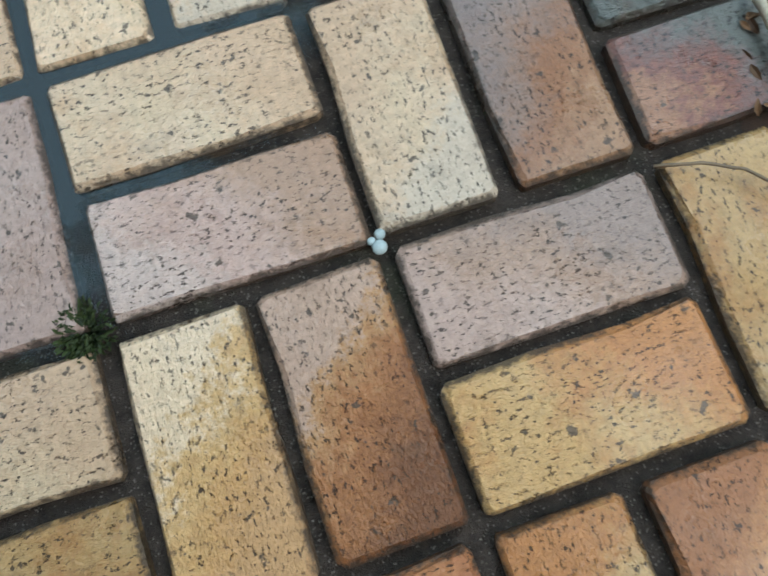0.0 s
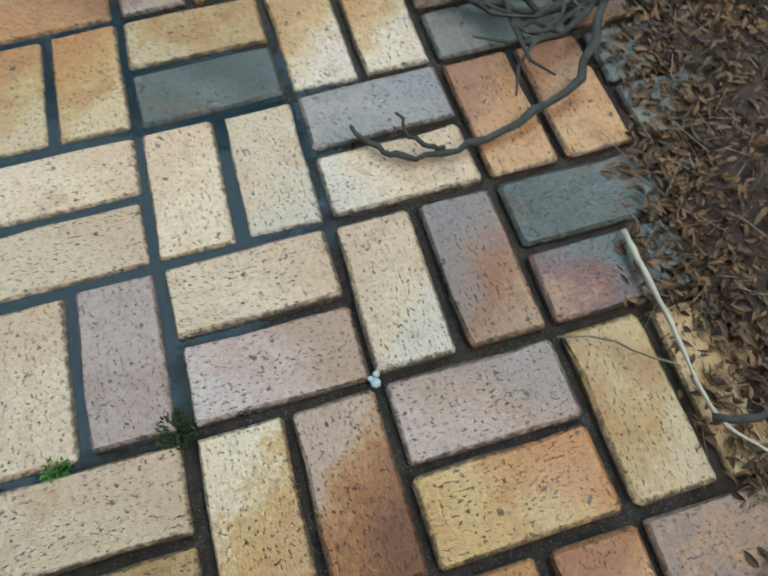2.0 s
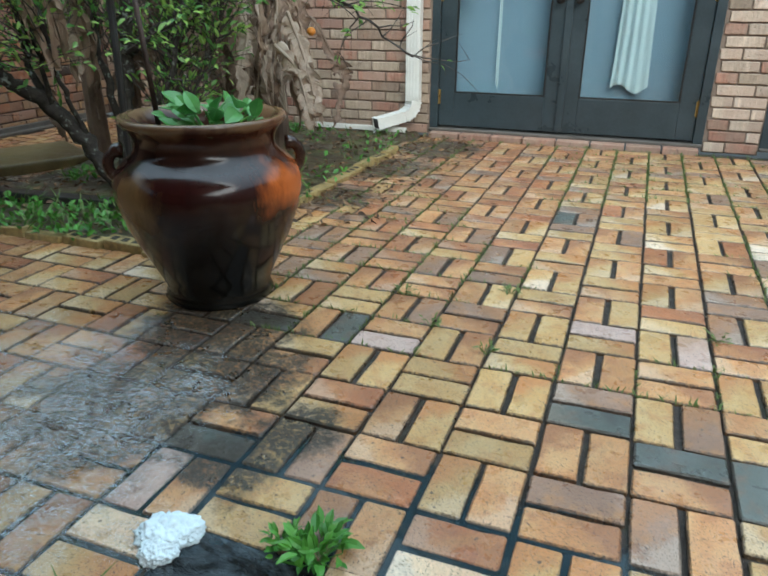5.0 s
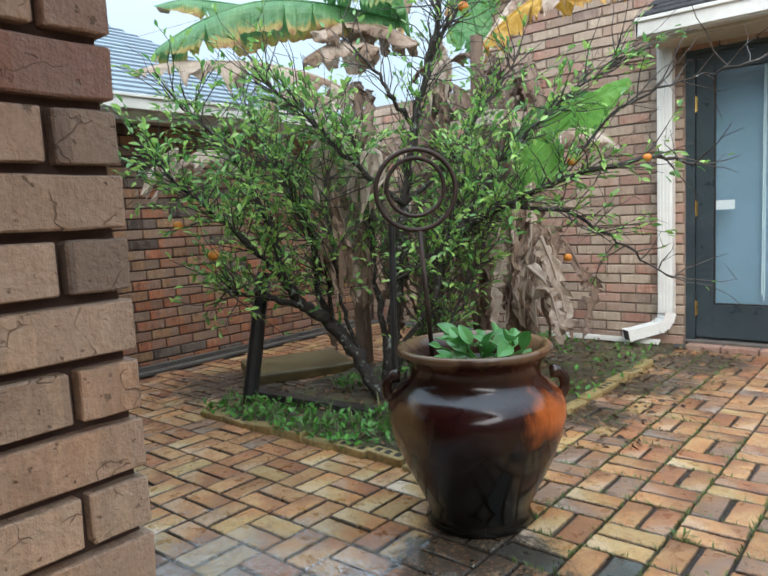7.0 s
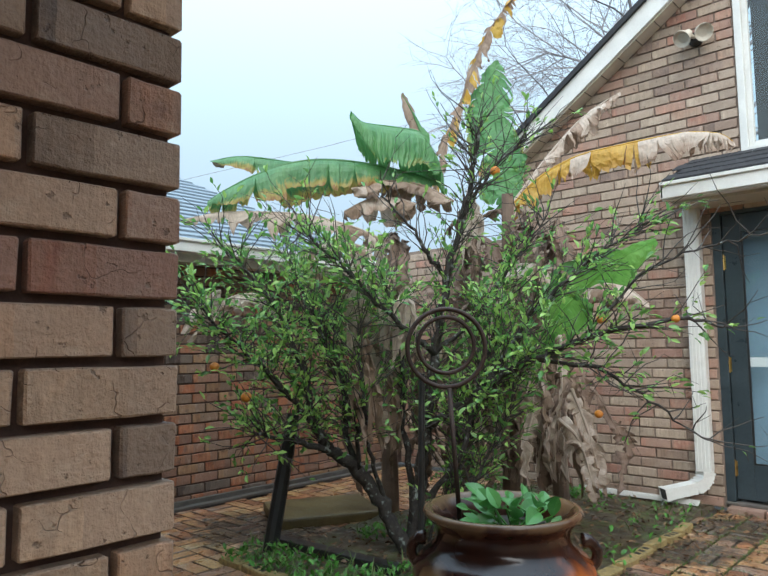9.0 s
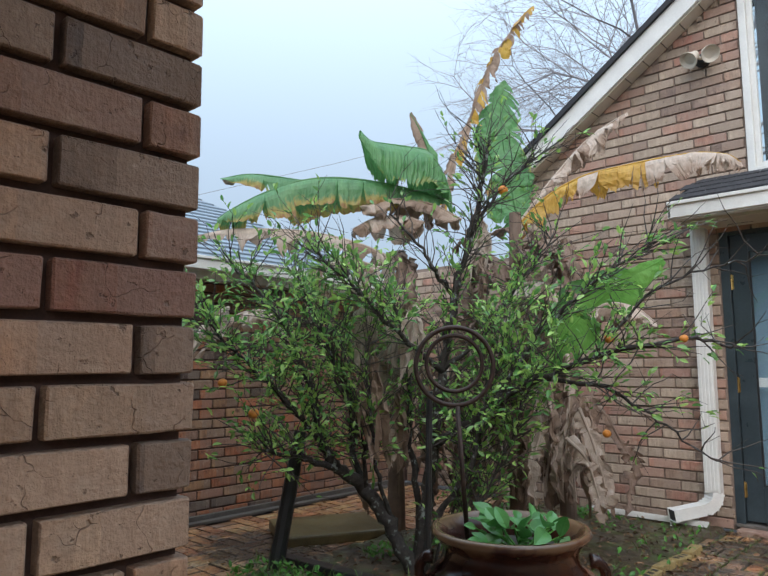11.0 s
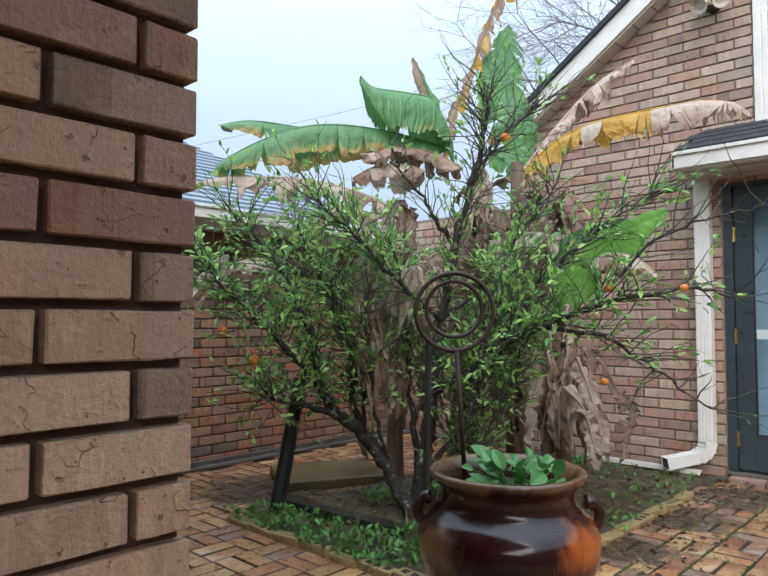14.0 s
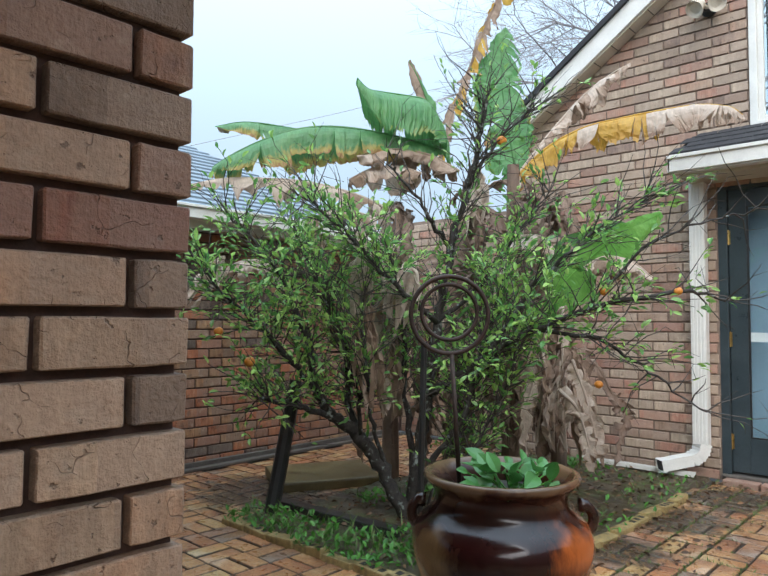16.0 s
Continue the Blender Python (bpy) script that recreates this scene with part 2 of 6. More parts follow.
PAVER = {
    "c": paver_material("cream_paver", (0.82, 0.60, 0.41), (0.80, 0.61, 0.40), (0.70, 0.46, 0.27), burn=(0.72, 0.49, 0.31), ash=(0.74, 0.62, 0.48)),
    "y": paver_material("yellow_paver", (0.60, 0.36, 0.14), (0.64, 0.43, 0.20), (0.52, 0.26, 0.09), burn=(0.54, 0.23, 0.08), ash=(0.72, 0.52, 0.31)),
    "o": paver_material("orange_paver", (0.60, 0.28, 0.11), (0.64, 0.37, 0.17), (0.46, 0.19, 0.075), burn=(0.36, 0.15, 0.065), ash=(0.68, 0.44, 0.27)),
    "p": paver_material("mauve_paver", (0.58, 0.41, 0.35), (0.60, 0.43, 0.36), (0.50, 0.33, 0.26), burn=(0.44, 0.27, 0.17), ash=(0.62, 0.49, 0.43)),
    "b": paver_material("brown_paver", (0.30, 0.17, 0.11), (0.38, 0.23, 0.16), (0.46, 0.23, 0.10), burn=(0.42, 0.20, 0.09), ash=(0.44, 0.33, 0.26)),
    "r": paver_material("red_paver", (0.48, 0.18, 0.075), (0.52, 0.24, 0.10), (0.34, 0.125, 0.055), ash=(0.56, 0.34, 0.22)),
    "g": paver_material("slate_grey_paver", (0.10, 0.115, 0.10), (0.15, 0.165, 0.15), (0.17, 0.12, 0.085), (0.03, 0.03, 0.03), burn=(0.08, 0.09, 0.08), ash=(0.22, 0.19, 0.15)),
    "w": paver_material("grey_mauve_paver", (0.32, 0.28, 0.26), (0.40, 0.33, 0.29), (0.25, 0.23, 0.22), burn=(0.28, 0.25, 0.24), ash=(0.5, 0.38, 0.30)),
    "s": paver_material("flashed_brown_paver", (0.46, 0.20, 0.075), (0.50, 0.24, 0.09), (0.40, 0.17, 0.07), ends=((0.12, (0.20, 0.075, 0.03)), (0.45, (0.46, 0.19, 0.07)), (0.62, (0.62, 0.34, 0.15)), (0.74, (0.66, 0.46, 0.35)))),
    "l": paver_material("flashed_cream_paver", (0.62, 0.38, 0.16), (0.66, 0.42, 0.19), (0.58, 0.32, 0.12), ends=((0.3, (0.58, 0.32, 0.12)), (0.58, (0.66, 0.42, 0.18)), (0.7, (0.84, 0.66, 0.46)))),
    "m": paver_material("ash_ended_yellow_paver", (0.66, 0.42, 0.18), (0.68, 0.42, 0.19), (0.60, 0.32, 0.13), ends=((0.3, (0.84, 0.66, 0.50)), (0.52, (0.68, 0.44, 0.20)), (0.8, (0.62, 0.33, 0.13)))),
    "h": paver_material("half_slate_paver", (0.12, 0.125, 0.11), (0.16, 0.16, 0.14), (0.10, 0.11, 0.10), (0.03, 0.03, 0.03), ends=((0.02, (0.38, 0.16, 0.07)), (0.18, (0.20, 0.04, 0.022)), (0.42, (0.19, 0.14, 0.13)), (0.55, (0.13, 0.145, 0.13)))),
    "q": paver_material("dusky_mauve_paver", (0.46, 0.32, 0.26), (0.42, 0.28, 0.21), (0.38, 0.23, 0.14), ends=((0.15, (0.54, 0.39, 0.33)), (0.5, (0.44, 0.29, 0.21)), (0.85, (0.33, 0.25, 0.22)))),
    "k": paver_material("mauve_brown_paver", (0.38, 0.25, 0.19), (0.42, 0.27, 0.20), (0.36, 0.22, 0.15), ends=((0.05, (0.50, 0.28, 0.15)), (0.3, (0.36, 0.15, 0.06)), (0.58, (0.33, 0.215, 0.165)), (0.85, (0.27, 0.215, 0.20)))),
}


def wall_brick_material(name, a, b, c):
    n = Nodes(name)
    r = n.rand()
    v = n.shifted(r)
    body = n.mix(n.ramp(n.noise(7, 3, 0.5, v, distort=0.5), (0.38, 0), (0.62, 1)), a, b)
    body = n.mix(n.ramp(n.noise(13, 4, 0.6, v, (1, 1, 0.5)), (0.55, 0), (0.68, 0.8)), body, c)
    drag = n.noise(26, 4, 0.6, v, (1.5, 0.22, 0.22))
    body = n.mix(0.45, body, n.ramp(drag, (0.34, 0.5), (0.66, 1.25)), "MULTIPLY")
    cloud_in = n.ramp(n.noise(10, 2, 0.4, n.shifted(n.math("ADD", r, 0.21)), (1.0, 0.5, 1.0)), (0.49, 0), (0.53, 1))
    body = n.mix(n.math("MULTIPLY", cloud_in, 0.35), body, n.mix(0.5, c, (0.46, 0.36, 0.27)))
    # a second tone over one end, with a straight edge, where bricks lay crossed in the kiln
    end = n.add("ShaderNodeSeparateXYZ")
    n.link(n.add("ShaderNodeTexCoord").outputs["UV"], end.inputs[0])
    edge_at = n.math("ADD", n.math("MULTIPLY", n.math("FRACT", n.math("MULTIPLY", r, 17.3)), 0.9), 0.1)
    panel = n.math("GREATER_THAN", n.math("ADD", end.outputs[0], n.math("MULTIPLY", n.math("SUBTRACT", n.noise(40, 3, 0.6, v), 0.5), 0.05)), edge_at)
    body = n.mix(n.math("MULTIPLY", panel, 0.7), body, n.mix(0.35, c, (0.52, 0.40, 0.31)))
    fine = n.noise(120, 4, 0.65, v)
    body = n.mix(0.3, body, n.ramp(fine, (0.3, 0.4), (0.7, 1.2)), "MULTIPLY")
    pits = n.ramp(n.noise(48, 3, 0.6, v, (1, 1, 0.6)), (0.64, 0), (0.70, 1))
    body = n.mix(n.math("MULTIPLY", pits, 0.6), body, (0.09, 0.06, 0.045))
    crack = n.add("ShaderNodeTexVoronoi")
    crack.feature = "DISTANCE_TO_EDGE"
    crack.inputs["Scale"].default_value = 15.0
    warp = n.add("ShaderNodeVectorMath")
    warp.operation = "MULTIPLY_ADD"
    jitter = n.add("ShaderNodeTexNoise")
    jitter.inputs["Scale"].default_value = 22.0
    n.link(v, jitter.inputs["Vector"])
    n.link(jitter.outputs["Color"], warp.inputs[0])
    warp.inputs[1].default_value = (0.06, 0.06, 0.06)
    n.link(v, warp.inputs[2])
    n.link(warp.outputs[0], crack.inputs["Vector"])
    line = n.math("MULTIPLY", n.ramp(crack.outputs["Distance"], (0.003, 1), (0.012, 0)), n.ramp(n.noise(12, 2, 0.5, v), (0.53, 0), (0.6, 1)))
    body = n.mix(n.math("MULTIPLY", line, 0.5), body, (0.2, 0.12, 0.085))
    body = n.mix(n.math("MULTIPLY", n.rim(0.22, 0.064, v, 0.003), 0.5), body, (0.12, 0.08, 0.06))
    bloom = n.ramp(n.noise(17, 5, 0.65, v), (0.56, 0), (0.72, 0.4))
    body = n.mix(bloom, body, (0.56, 0.43, 0.32))
    pits = n.math("MAXIMUM", pits, line)
    tone = n.math("ADD", n.math("MULTIPLY", r, 0.45), 0.72)
    body = n.mix(1.0, body, n.ramp(tone, (0, 0), (1, 1)), "MULTIPLY")
    h = n.math("SUBTRACT", n.math("ADD", n.math("MULTIPLY", fine, 0.5), n.math("ADD", drag, n.noise(30, 4, 0.6, v))), n.math("MULTIPLY", pits, 0.5))
    n.bump(n.math("SUBTRACT", h, n.math("MULTIPLY", line, 0.8)), 0.95, 0.005)
    return n.done(body, n.ramp(n.noise(10, 3, 0.5, v), (0.3, 0.55), (0.7, 0.85)))


WALLBRICK = {
    "pale": wall_brick_material("pale_pink_brick", (0.74, 0.58, 0.46), (0.70, 0.55, 0.42), (0.60, 0.42, 0.32)),
    "buff": wall_brick_material("buff_brick", (0.52, 0.405, 0.30), (0.46, 0.35, 0.255), (0.36, 0.27, 0.20)),
    "tan": wall_brick_material("tan_brick", (0.45, 0.32, 0.23), (0.41, 0.26, 0.18), (0.32, 0.22, 0.165)),
    "pink": wall_brick_material("pink_brick", (0.46, 0.23, 0.16), (0.46, 0.28, 0.20), (0.33, 0.18, 0.13)),
    "red": wall_brick_material("red_brick", (0.38, 0.17, 0.12), (0.40, 0.21, 0.15), (0.28, 0.13, 0.10)),
    "dark": wall_brick_material("dark_brick", (0.31, 0.215, 0.165), (0.24, 0.165, 0.13), (0.37, 0.24, 0.165)),
}
NEARBRICK = {
    "buff": wall_brick_material("porch_buff_brick", (0.66, 0.45, 0.30), (0.60, 0.39, 0.25), (0.50, 0.32, 0.21)),
    "tan": wall_brick_material("porch_tan_brick", (0.57, 0.37, 0.24), (0.52, 0.31, 0.19), (0.43, 0.27, 0.175)),
    "pink": wall_brick_material("porch_pink_brick", (0.39, 0.19, 0.12), (0.42, 0.24, 0.15), (0.30, 0.16, 0.11)),
    "red": wall_brick_material("porch_red_brick", (0.36, 0.13, 0.08), (0.38, 0.17, 0.11), (0.25, 0.105, 0.07)),
    "dark": wall_brick_material("porch_dark_brick", (0.27, 0.185, 0.13), (0.21, 0.15, 0.115), (0.33, 0.205, 0.13)),
}
OLDBRICK = {
    "red": wall_brick_material("damp_red_brick", (0.44, 0.15, 0.07), (0.46, 0.20, 0.10), (0.2, 0.09, 0.06)),
    "brown": wall_brick_material("damp_brown_brick", (0.36, 0.19, 0.10), (0.42, 0.25, 0.13), (0.14, 0.08, 0.055)),
    "black": wall_brick_material("damp_black_brick", (0.08, 0.06, 0.05), (0.13, 0.08, 0.06), (0.05, 0.04, 0.035)),
}


def plain(name, color, rough=0.5, metal=0.0, vary=0.25, scale=12.0, bump=0.15, **more):
    """A surface with cloudy wear and fine grain."""
    n = Nodes(name)
    big = n.noise(scale, 5, 0.6)
    fine = n.noise(scale * 14, 3, 0.6)
    col = n.mix(vary, color, n.ramp(big, (0.3, 0.3), (0.7, 1.3)), "MULTIPLY")
    col = n.mix(vary * 0.6, col, n.ramp(fine, (0.3, 0.4), (0.7, 1.25)), "MULTIPLY")
    n.bump(n.math("ADD", big, n.math("MULTIPLY", fine, 0.5)), bump, 0.004)
    return n.done(col, n.ramp(big, (0.3, max(0.02, rough - 0.12)), (0.7, min(1.0, rough + 0.12))), metal, **more)


MORTAR = plain("dark_brown_mortar", (0.11, 0.065, 0.05), 0.9, vary=0.5, scale=20)
MORTAR_LIGHT = plain("grey_brown_mortar", (0.27, 0.20, 0.155), 0.9, vary=0.4, scale=20)
def sand_material():
    n = Nodes("wet_joint_sand")
    grit = n.add("ShaderNodeTexVoronoi")
    grit.inputs["Scale"].default_value = 800.0
    n.link(n.coord, grit.inputs["Vector"])
    body = n.mix(n.ramp(n.noise(60, 5, 0.7), (0.35, 0), (0.65, 1)), (0.022, 0.018, 0.015), (0.07, 0.055, 0.046))
    speck = n.add("ShaderNodeSeparateXYZ")
    n.link(grit.outputs["Color"], speck.inputs[0])
    body = n.mix(n.ramp(speck.outputs[0], (0.93, 0), (0.97, 0.7)), body, (0.20, 0.18, 0.16))
    body = n.mix(n.ramp(n.noise(9, 4, 0.6), (0.55, 0), (0.7, 0.6)), body, (0.03, 0.045, 0.018))
    n.bump(n.math("ADD", n.math("MULTIPLY", grit.outputs["Distance"], 0.5), n.noise(120, 5, 0.7)), 0.8, 0.004)
    return n.done(body, n.ramp(n.noise(30, 3, 0.5), (0.4, 0.55), (0.6, 0.9)), Specular_IOR_Level=0.3)


SAND = sand_material()
SOIL = plain("wet_soil", (0.04, 0.03, 0.02), 0.8, vary=0.8, scale=14, bump=1.0)
DOOR = plain("slate_door_paint", (0.040, 0.056, 0.064), 0.35, vary=0.35, scale=5)
WHITE = plain("white_painted_metal", (0.72, 0.71, 0.66), 0.4, vary=0.15, scale=6)
CREAM = plain("cream_painted_wood", (0.60, 0.54, 0.44), 0.55, vary=0.2, scale=6)
BRASS = plain("brass", (0.65, 0.45, 0.16), 0.35, 1.0, vary=0.3)
BLACK = plain("black_metal", (0.02, 0.02, 0.02), 0.4, vary=0.4)
DARKGLAZE = plain("dark_brown_glaze", (0.035, 0.014, 0.009), 0.2, vary=0.5, scale=20, bump=0.05)
RUST = plain("rusty_iron", (0.06, 0.034, 0.024), 0.6, 0.3, vary=0.8, scale=30)
SHINGLE = plain("black_shingle", (0.03, 0.03, 0.033), 0.8, vary=0.5, scale=20)
ROOFSLATE = plain("pale_grey_shingle", (0.20, 0.25, 0.29), 0.6, vary=0.3, scale=10)
PLANK = plain("weathered_plank", (0.13, 0.115, 0.10), 0.75, vary=0.5, scale=9)
SLABM = plain("mossy_stone", (0.15, 0.11, 0.045), 0.42, vary=0.7, scale=8, bump=0.6)
# blue of the sky reflected in the panes, put into the blind's colour
SKYBLIND = plain("sky_reflection_blind", (0.17, 0.26, 0.33), 0.8, vary=0.12, scale=3)
# near-black, the unlit room's dimness put into the colour
DIMROOM = plain("unlit_room_shade", (0.045, 0.05, 0.05), 0.7, vary=0.4, scale=2)
GLINTCLOTH = plain("white_reflection_cloth", (0.40, 0.50, 0.52), 0.8, vary=0.12, scale=8)
PAPER = plain("white_paper", (0.55, 0.57, 0.57), 0.7, vary=0.05)
MOSSBRICK = plain("mossy_edging_brick", (0.36, 0.255, 0.10), 0.7, vary=0.8, scale=26, bump=0.6)


def bark_material():
    n = Nodes("lichen_bark")
    body = n.mix(n.ramp(n.noise(40, 5, 0.65), (0.35, 0), (0.65, 1)), (0.018, 0.015, 0.013), (0.05, 0.042, 0.035))
    body = n.mix(n.ramp(n.noise(24, 4, 0.6), (0.58, 0), (0.66, 0.75)), body, (0.26, 0.30, 0.27))
    n.bump(n.noise(45, 5, 0.7), 0.9, 0.008)
    return n.done(body, 0.85)


BARK = bark_material()
TWIG = plain("dark_twig", (0.06, 0.05, 0.042), 0.7, vary=0.5, scale=30)
# grey, made paler in the colour itself for distance haze
HAZEGREY = plain("haze_pale_grey", (0.30, 0.28, 0.28), 0.9, vary=0.3)
GREYTWIG = plain("lichen_twig", (0.075, 0.078, 0.068), 0.85, vary=0.8, scale=60, bump=0.8)
STRAW = plain("bleached_straw", (0.52, 0.47, 0.36), 0.6, vary=0.4, scale=30)
HUMUS = plain("leaf_mould", (0.075, 0.04, 0.024), 0.7, vary=0.9, scale=60, bump=1.0)
DRYSTEM = plain("dry_brown_stem", (0.24, 0.18, 0.12), 0.7, vary=0.5, scale=30)
ORANGE = plain("orange_peel", (0.60, 0.22, 0.03), 0.4, vary=0.25, scale=40, bump=0.3)
FOAM = plain("white_foam", (0.70, 0.80, 0.84), 0.6, vary=0.1, scale=60, bump=0.35)
PEBBLE = plain("pale_blue_pebble", (0.45, 0.56, 0.58), 0.4, vary=0.3, scale=60)


def leaf_material(name, a, b, c, rough=0.4, thin=0.25):
    n = Nodes(name)
    r = n.rand()
    col = n.mix(n.ramp(r, (0.2, 0), (0.8, 1)), a, b)
    col = n.mix(n.ramp(n.noise(9, 4, 0.6), (0.5, 0), (0.7, 0.9)), col, c)
    n.bump(n.noise(60, 3, 0.5), 0.2, 0.003)
    n.done(col, rough)
    trans = n.add("ShaderNodeBsdfTranslucent")
    n.link(col, trans.inputs[0])
    blend = n.add("ShaderNodeMixShader")
    blend.inputs[0].default_value = thin
    n.link(n.bsdf.outputs[0], blend.inputs[1])
    n.link(trans.outputs[0], blend.inputs[2])
    n.link(blend.outputs[0], n.tree.nodes["Material Output"].inputs[0])
    return n.mat


CITRUS = leaf_material("citrus_leaf", (0.12, 0.30, 0.08), (0.38, 0.60, 0.15), (0.20, 0.38, 0.15), 0.22, 0.45)
def blade_material(name, a, b, edge, tip, start, rough=0.45, thin=0.4):
    """A torn blade: fibres from midrib to edge, withering through one colour to another at the edge."""
    n = Nodes(name)
    uv = n.add("ShaderNodeTexCoord").outputs["UV"]
    sep = n.add("ShaderNodeSeparateXYZ")
    n.link(uv, sep.inputs[0])
    fibre = n.noise(10, 4, 0.65, uv, (0.35, 9.0, 1.0))
    broad = n.noise(7, 4, 0.6)
    col = n.mix(n.ramp(broad, (0.35, 0), (0.65, 1)), a, b)
    col = n.mix(0.5, col, n.ramp(fibre, (0.3, 0.55), (0.7, 1.25)), "MULTIPLY")
    out = n.math("ADD", sep.outputs[0], n.math("ADD", n.math("MULTIPLY", n.math("SUBTRACT", fibre, 0.5), 0.7), n.math("MULTIPLY", n.math("SUBTRACT", n.noise(5, 3, 0.6), 0.5), 1.1)))
    col = n.mix(n.ramp(out, (start, 0), (start + 0.22, 0.9)), col, edge)
    col = n.mix(n.ramp(out, (start + 0.3, 0), (start + 0.5, 0.9)), col, tip)
    n.bump(fibre, 0.5, 0.006)
    n.done(col, rough)
    trans = n.add("ShaderNodeBsdfTranslucent")
    n.link(col, trans.inputs[0])
    blend = n.add("ShaderNodeMixShader")
    blend.inputs[0].default_value = thin
    n.link(n.bsdf.outputs[0], blend.inputs[1])
    n.link(trans.outputs[0], blend.inputs[2])
    n.link(blend.outputs[0], n.tree.nodes["Material Output"].inputs[0])
    return n.mat


BANANA = blade_material("green_banana_leaf", (0.10, 0.28, 0.10), (0.14, 0.33, 0.11), (0.30, 0.36, 0.10), (0.40, 0.26, 0.10), 0.95)
FRAYED = blade_material("frayed_banana_leaf", (0.10, 0.27, 0.11), (0.15, 0.33, 0.13), (0.48, 0.36, 0.10), (0.36, 0.19, 0.08), 0.66)
YOUNG = blade_material("young_banana_leaf", (0.16, 0.44, 0.08), (0.22, 0.50, 0.11), (0.20, 0.46, 0.10), (0.3, 0.42, 0.10), 1.1)
YELLOW = blade_material("yellow_banana_leaf", (0.60, 0.34, 0.05), (0.66, 0.42, 0.08), (0.58, 0.34, 0.08), (0.38, 0.22, 0.10), 0.7)
DEAD = blade_material("dead_banana_leaf", (0.20, 0.135, 0.10), (0.30, 0.21, 0.155), (0.18, 0.12, 0.09), (0.10, 0.07, 0.05), 0.5, 0.8, 0.2)
DEADPALE = blade_material("bleached_banana_leaf", (0.56, 0.45, 0.36), (0.62, 0.52, 0.43), (0.46, 0.34, 0.26), (0.26, 0.17, 0.12), 0.65, 0.8, 0.3)
DEADMID = blade_material("brown_banana_leaf", (0.30, 0.205, 0.145), (0.42, 0.31, 0.23), (0.26, 0.18, 0.13), (0.14, 0.10, 0.07), 0.5, 0.8, 0.25)
WEED = leaf_material("weed_leaf", (0.05, 0.19, 0.025), (0.11, 0.33, 0.045), (0.06, 0.17, 0.03), 0.4)
MOSS = leaf_material("dark_moss", (0.02, 0.035, 0.012), (0.05, 0.08, 0.02), (0.02, 0.025, 0.015), 0.7)
GRASS = leaf_material("grass_blade", (0.09, 0.16, 0.03), (0.15, 0.20, 0.06), (0.07, 0.12, 0.03), 0.5)
LITTER = leaf_material("leaf_litter", (0.05, 0.026, 0.014), (0.20, 0.105, 0.045), (0.035, 0.022, 0.013), 0.6, 0.05)
PLANTER = leaf_material("broad_green_leaf", (0.05, 0.19, 0.035), (0.09, 0.28, 0.06), (0.12, 0.30, 0.09), 0.35)


def glaze():
    """Poured glaze: black-brown foot, oxblood shoulder, bands of amber and orange."""
    n = Nodes("brown_orange_glaze")
    sep = n.add("ShaderNodeSeparateXYZ")
    n.link(n.coord, sep.inputs[0])
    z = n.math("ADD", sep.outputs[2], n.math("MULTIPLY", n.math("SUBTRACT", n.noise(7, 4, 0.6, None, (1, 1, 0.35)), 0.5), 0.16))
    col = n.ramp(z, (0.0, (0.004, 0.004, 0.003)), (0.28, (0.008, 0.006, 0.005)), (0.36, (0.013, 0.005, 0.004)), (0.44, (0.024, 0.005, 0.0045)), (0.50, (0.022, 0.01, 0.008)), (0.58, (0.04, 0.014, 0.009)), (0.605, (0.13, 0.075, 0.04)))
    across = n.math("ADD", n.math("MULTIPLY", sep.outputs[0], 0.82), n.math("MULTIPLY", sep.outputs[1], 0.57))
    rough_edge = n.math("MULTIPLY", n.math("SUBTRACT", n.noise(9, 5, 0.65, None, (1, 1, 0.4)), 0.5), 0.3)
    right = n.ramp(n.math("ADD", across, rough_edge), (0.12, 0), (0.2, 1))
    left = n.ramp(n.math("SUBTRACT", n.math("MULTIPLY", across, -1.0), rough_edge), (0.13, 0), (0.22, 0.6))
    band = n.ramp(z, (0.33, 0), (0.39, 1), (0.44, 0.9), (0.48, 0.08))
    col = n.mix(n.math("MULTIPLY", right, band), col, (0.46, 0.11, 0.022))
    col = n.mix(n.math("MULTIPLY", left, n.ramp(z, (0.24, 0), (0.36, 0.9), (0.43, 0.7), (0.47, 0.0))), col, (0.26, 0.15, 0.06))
    n.bump(n.noise(10, 3, 0.5), 0.08, 0.01)
    return n.done(col, n.ramp(n.noise(14, 4, 0.6), (0.3, 0.1), (0.7, 0.24)), Specular_IOR_Level=0.42)


GLAZE = glaze()


def water_material(name, color, clear, ripple, scale):
    n = Nodes(name)
    n.bump(n.math("ADD", n.noise(scale, 3, 0.5, None, None, 2.5), n.math("MULTIPLY", n.noise(scale * 3, 2, 0.5, None, None, 1.5), 0.4)), ripple, 0.02)
    return n.done(color, 0.04, 0.0, Transmission_Weight=clear, IOR=1.33)


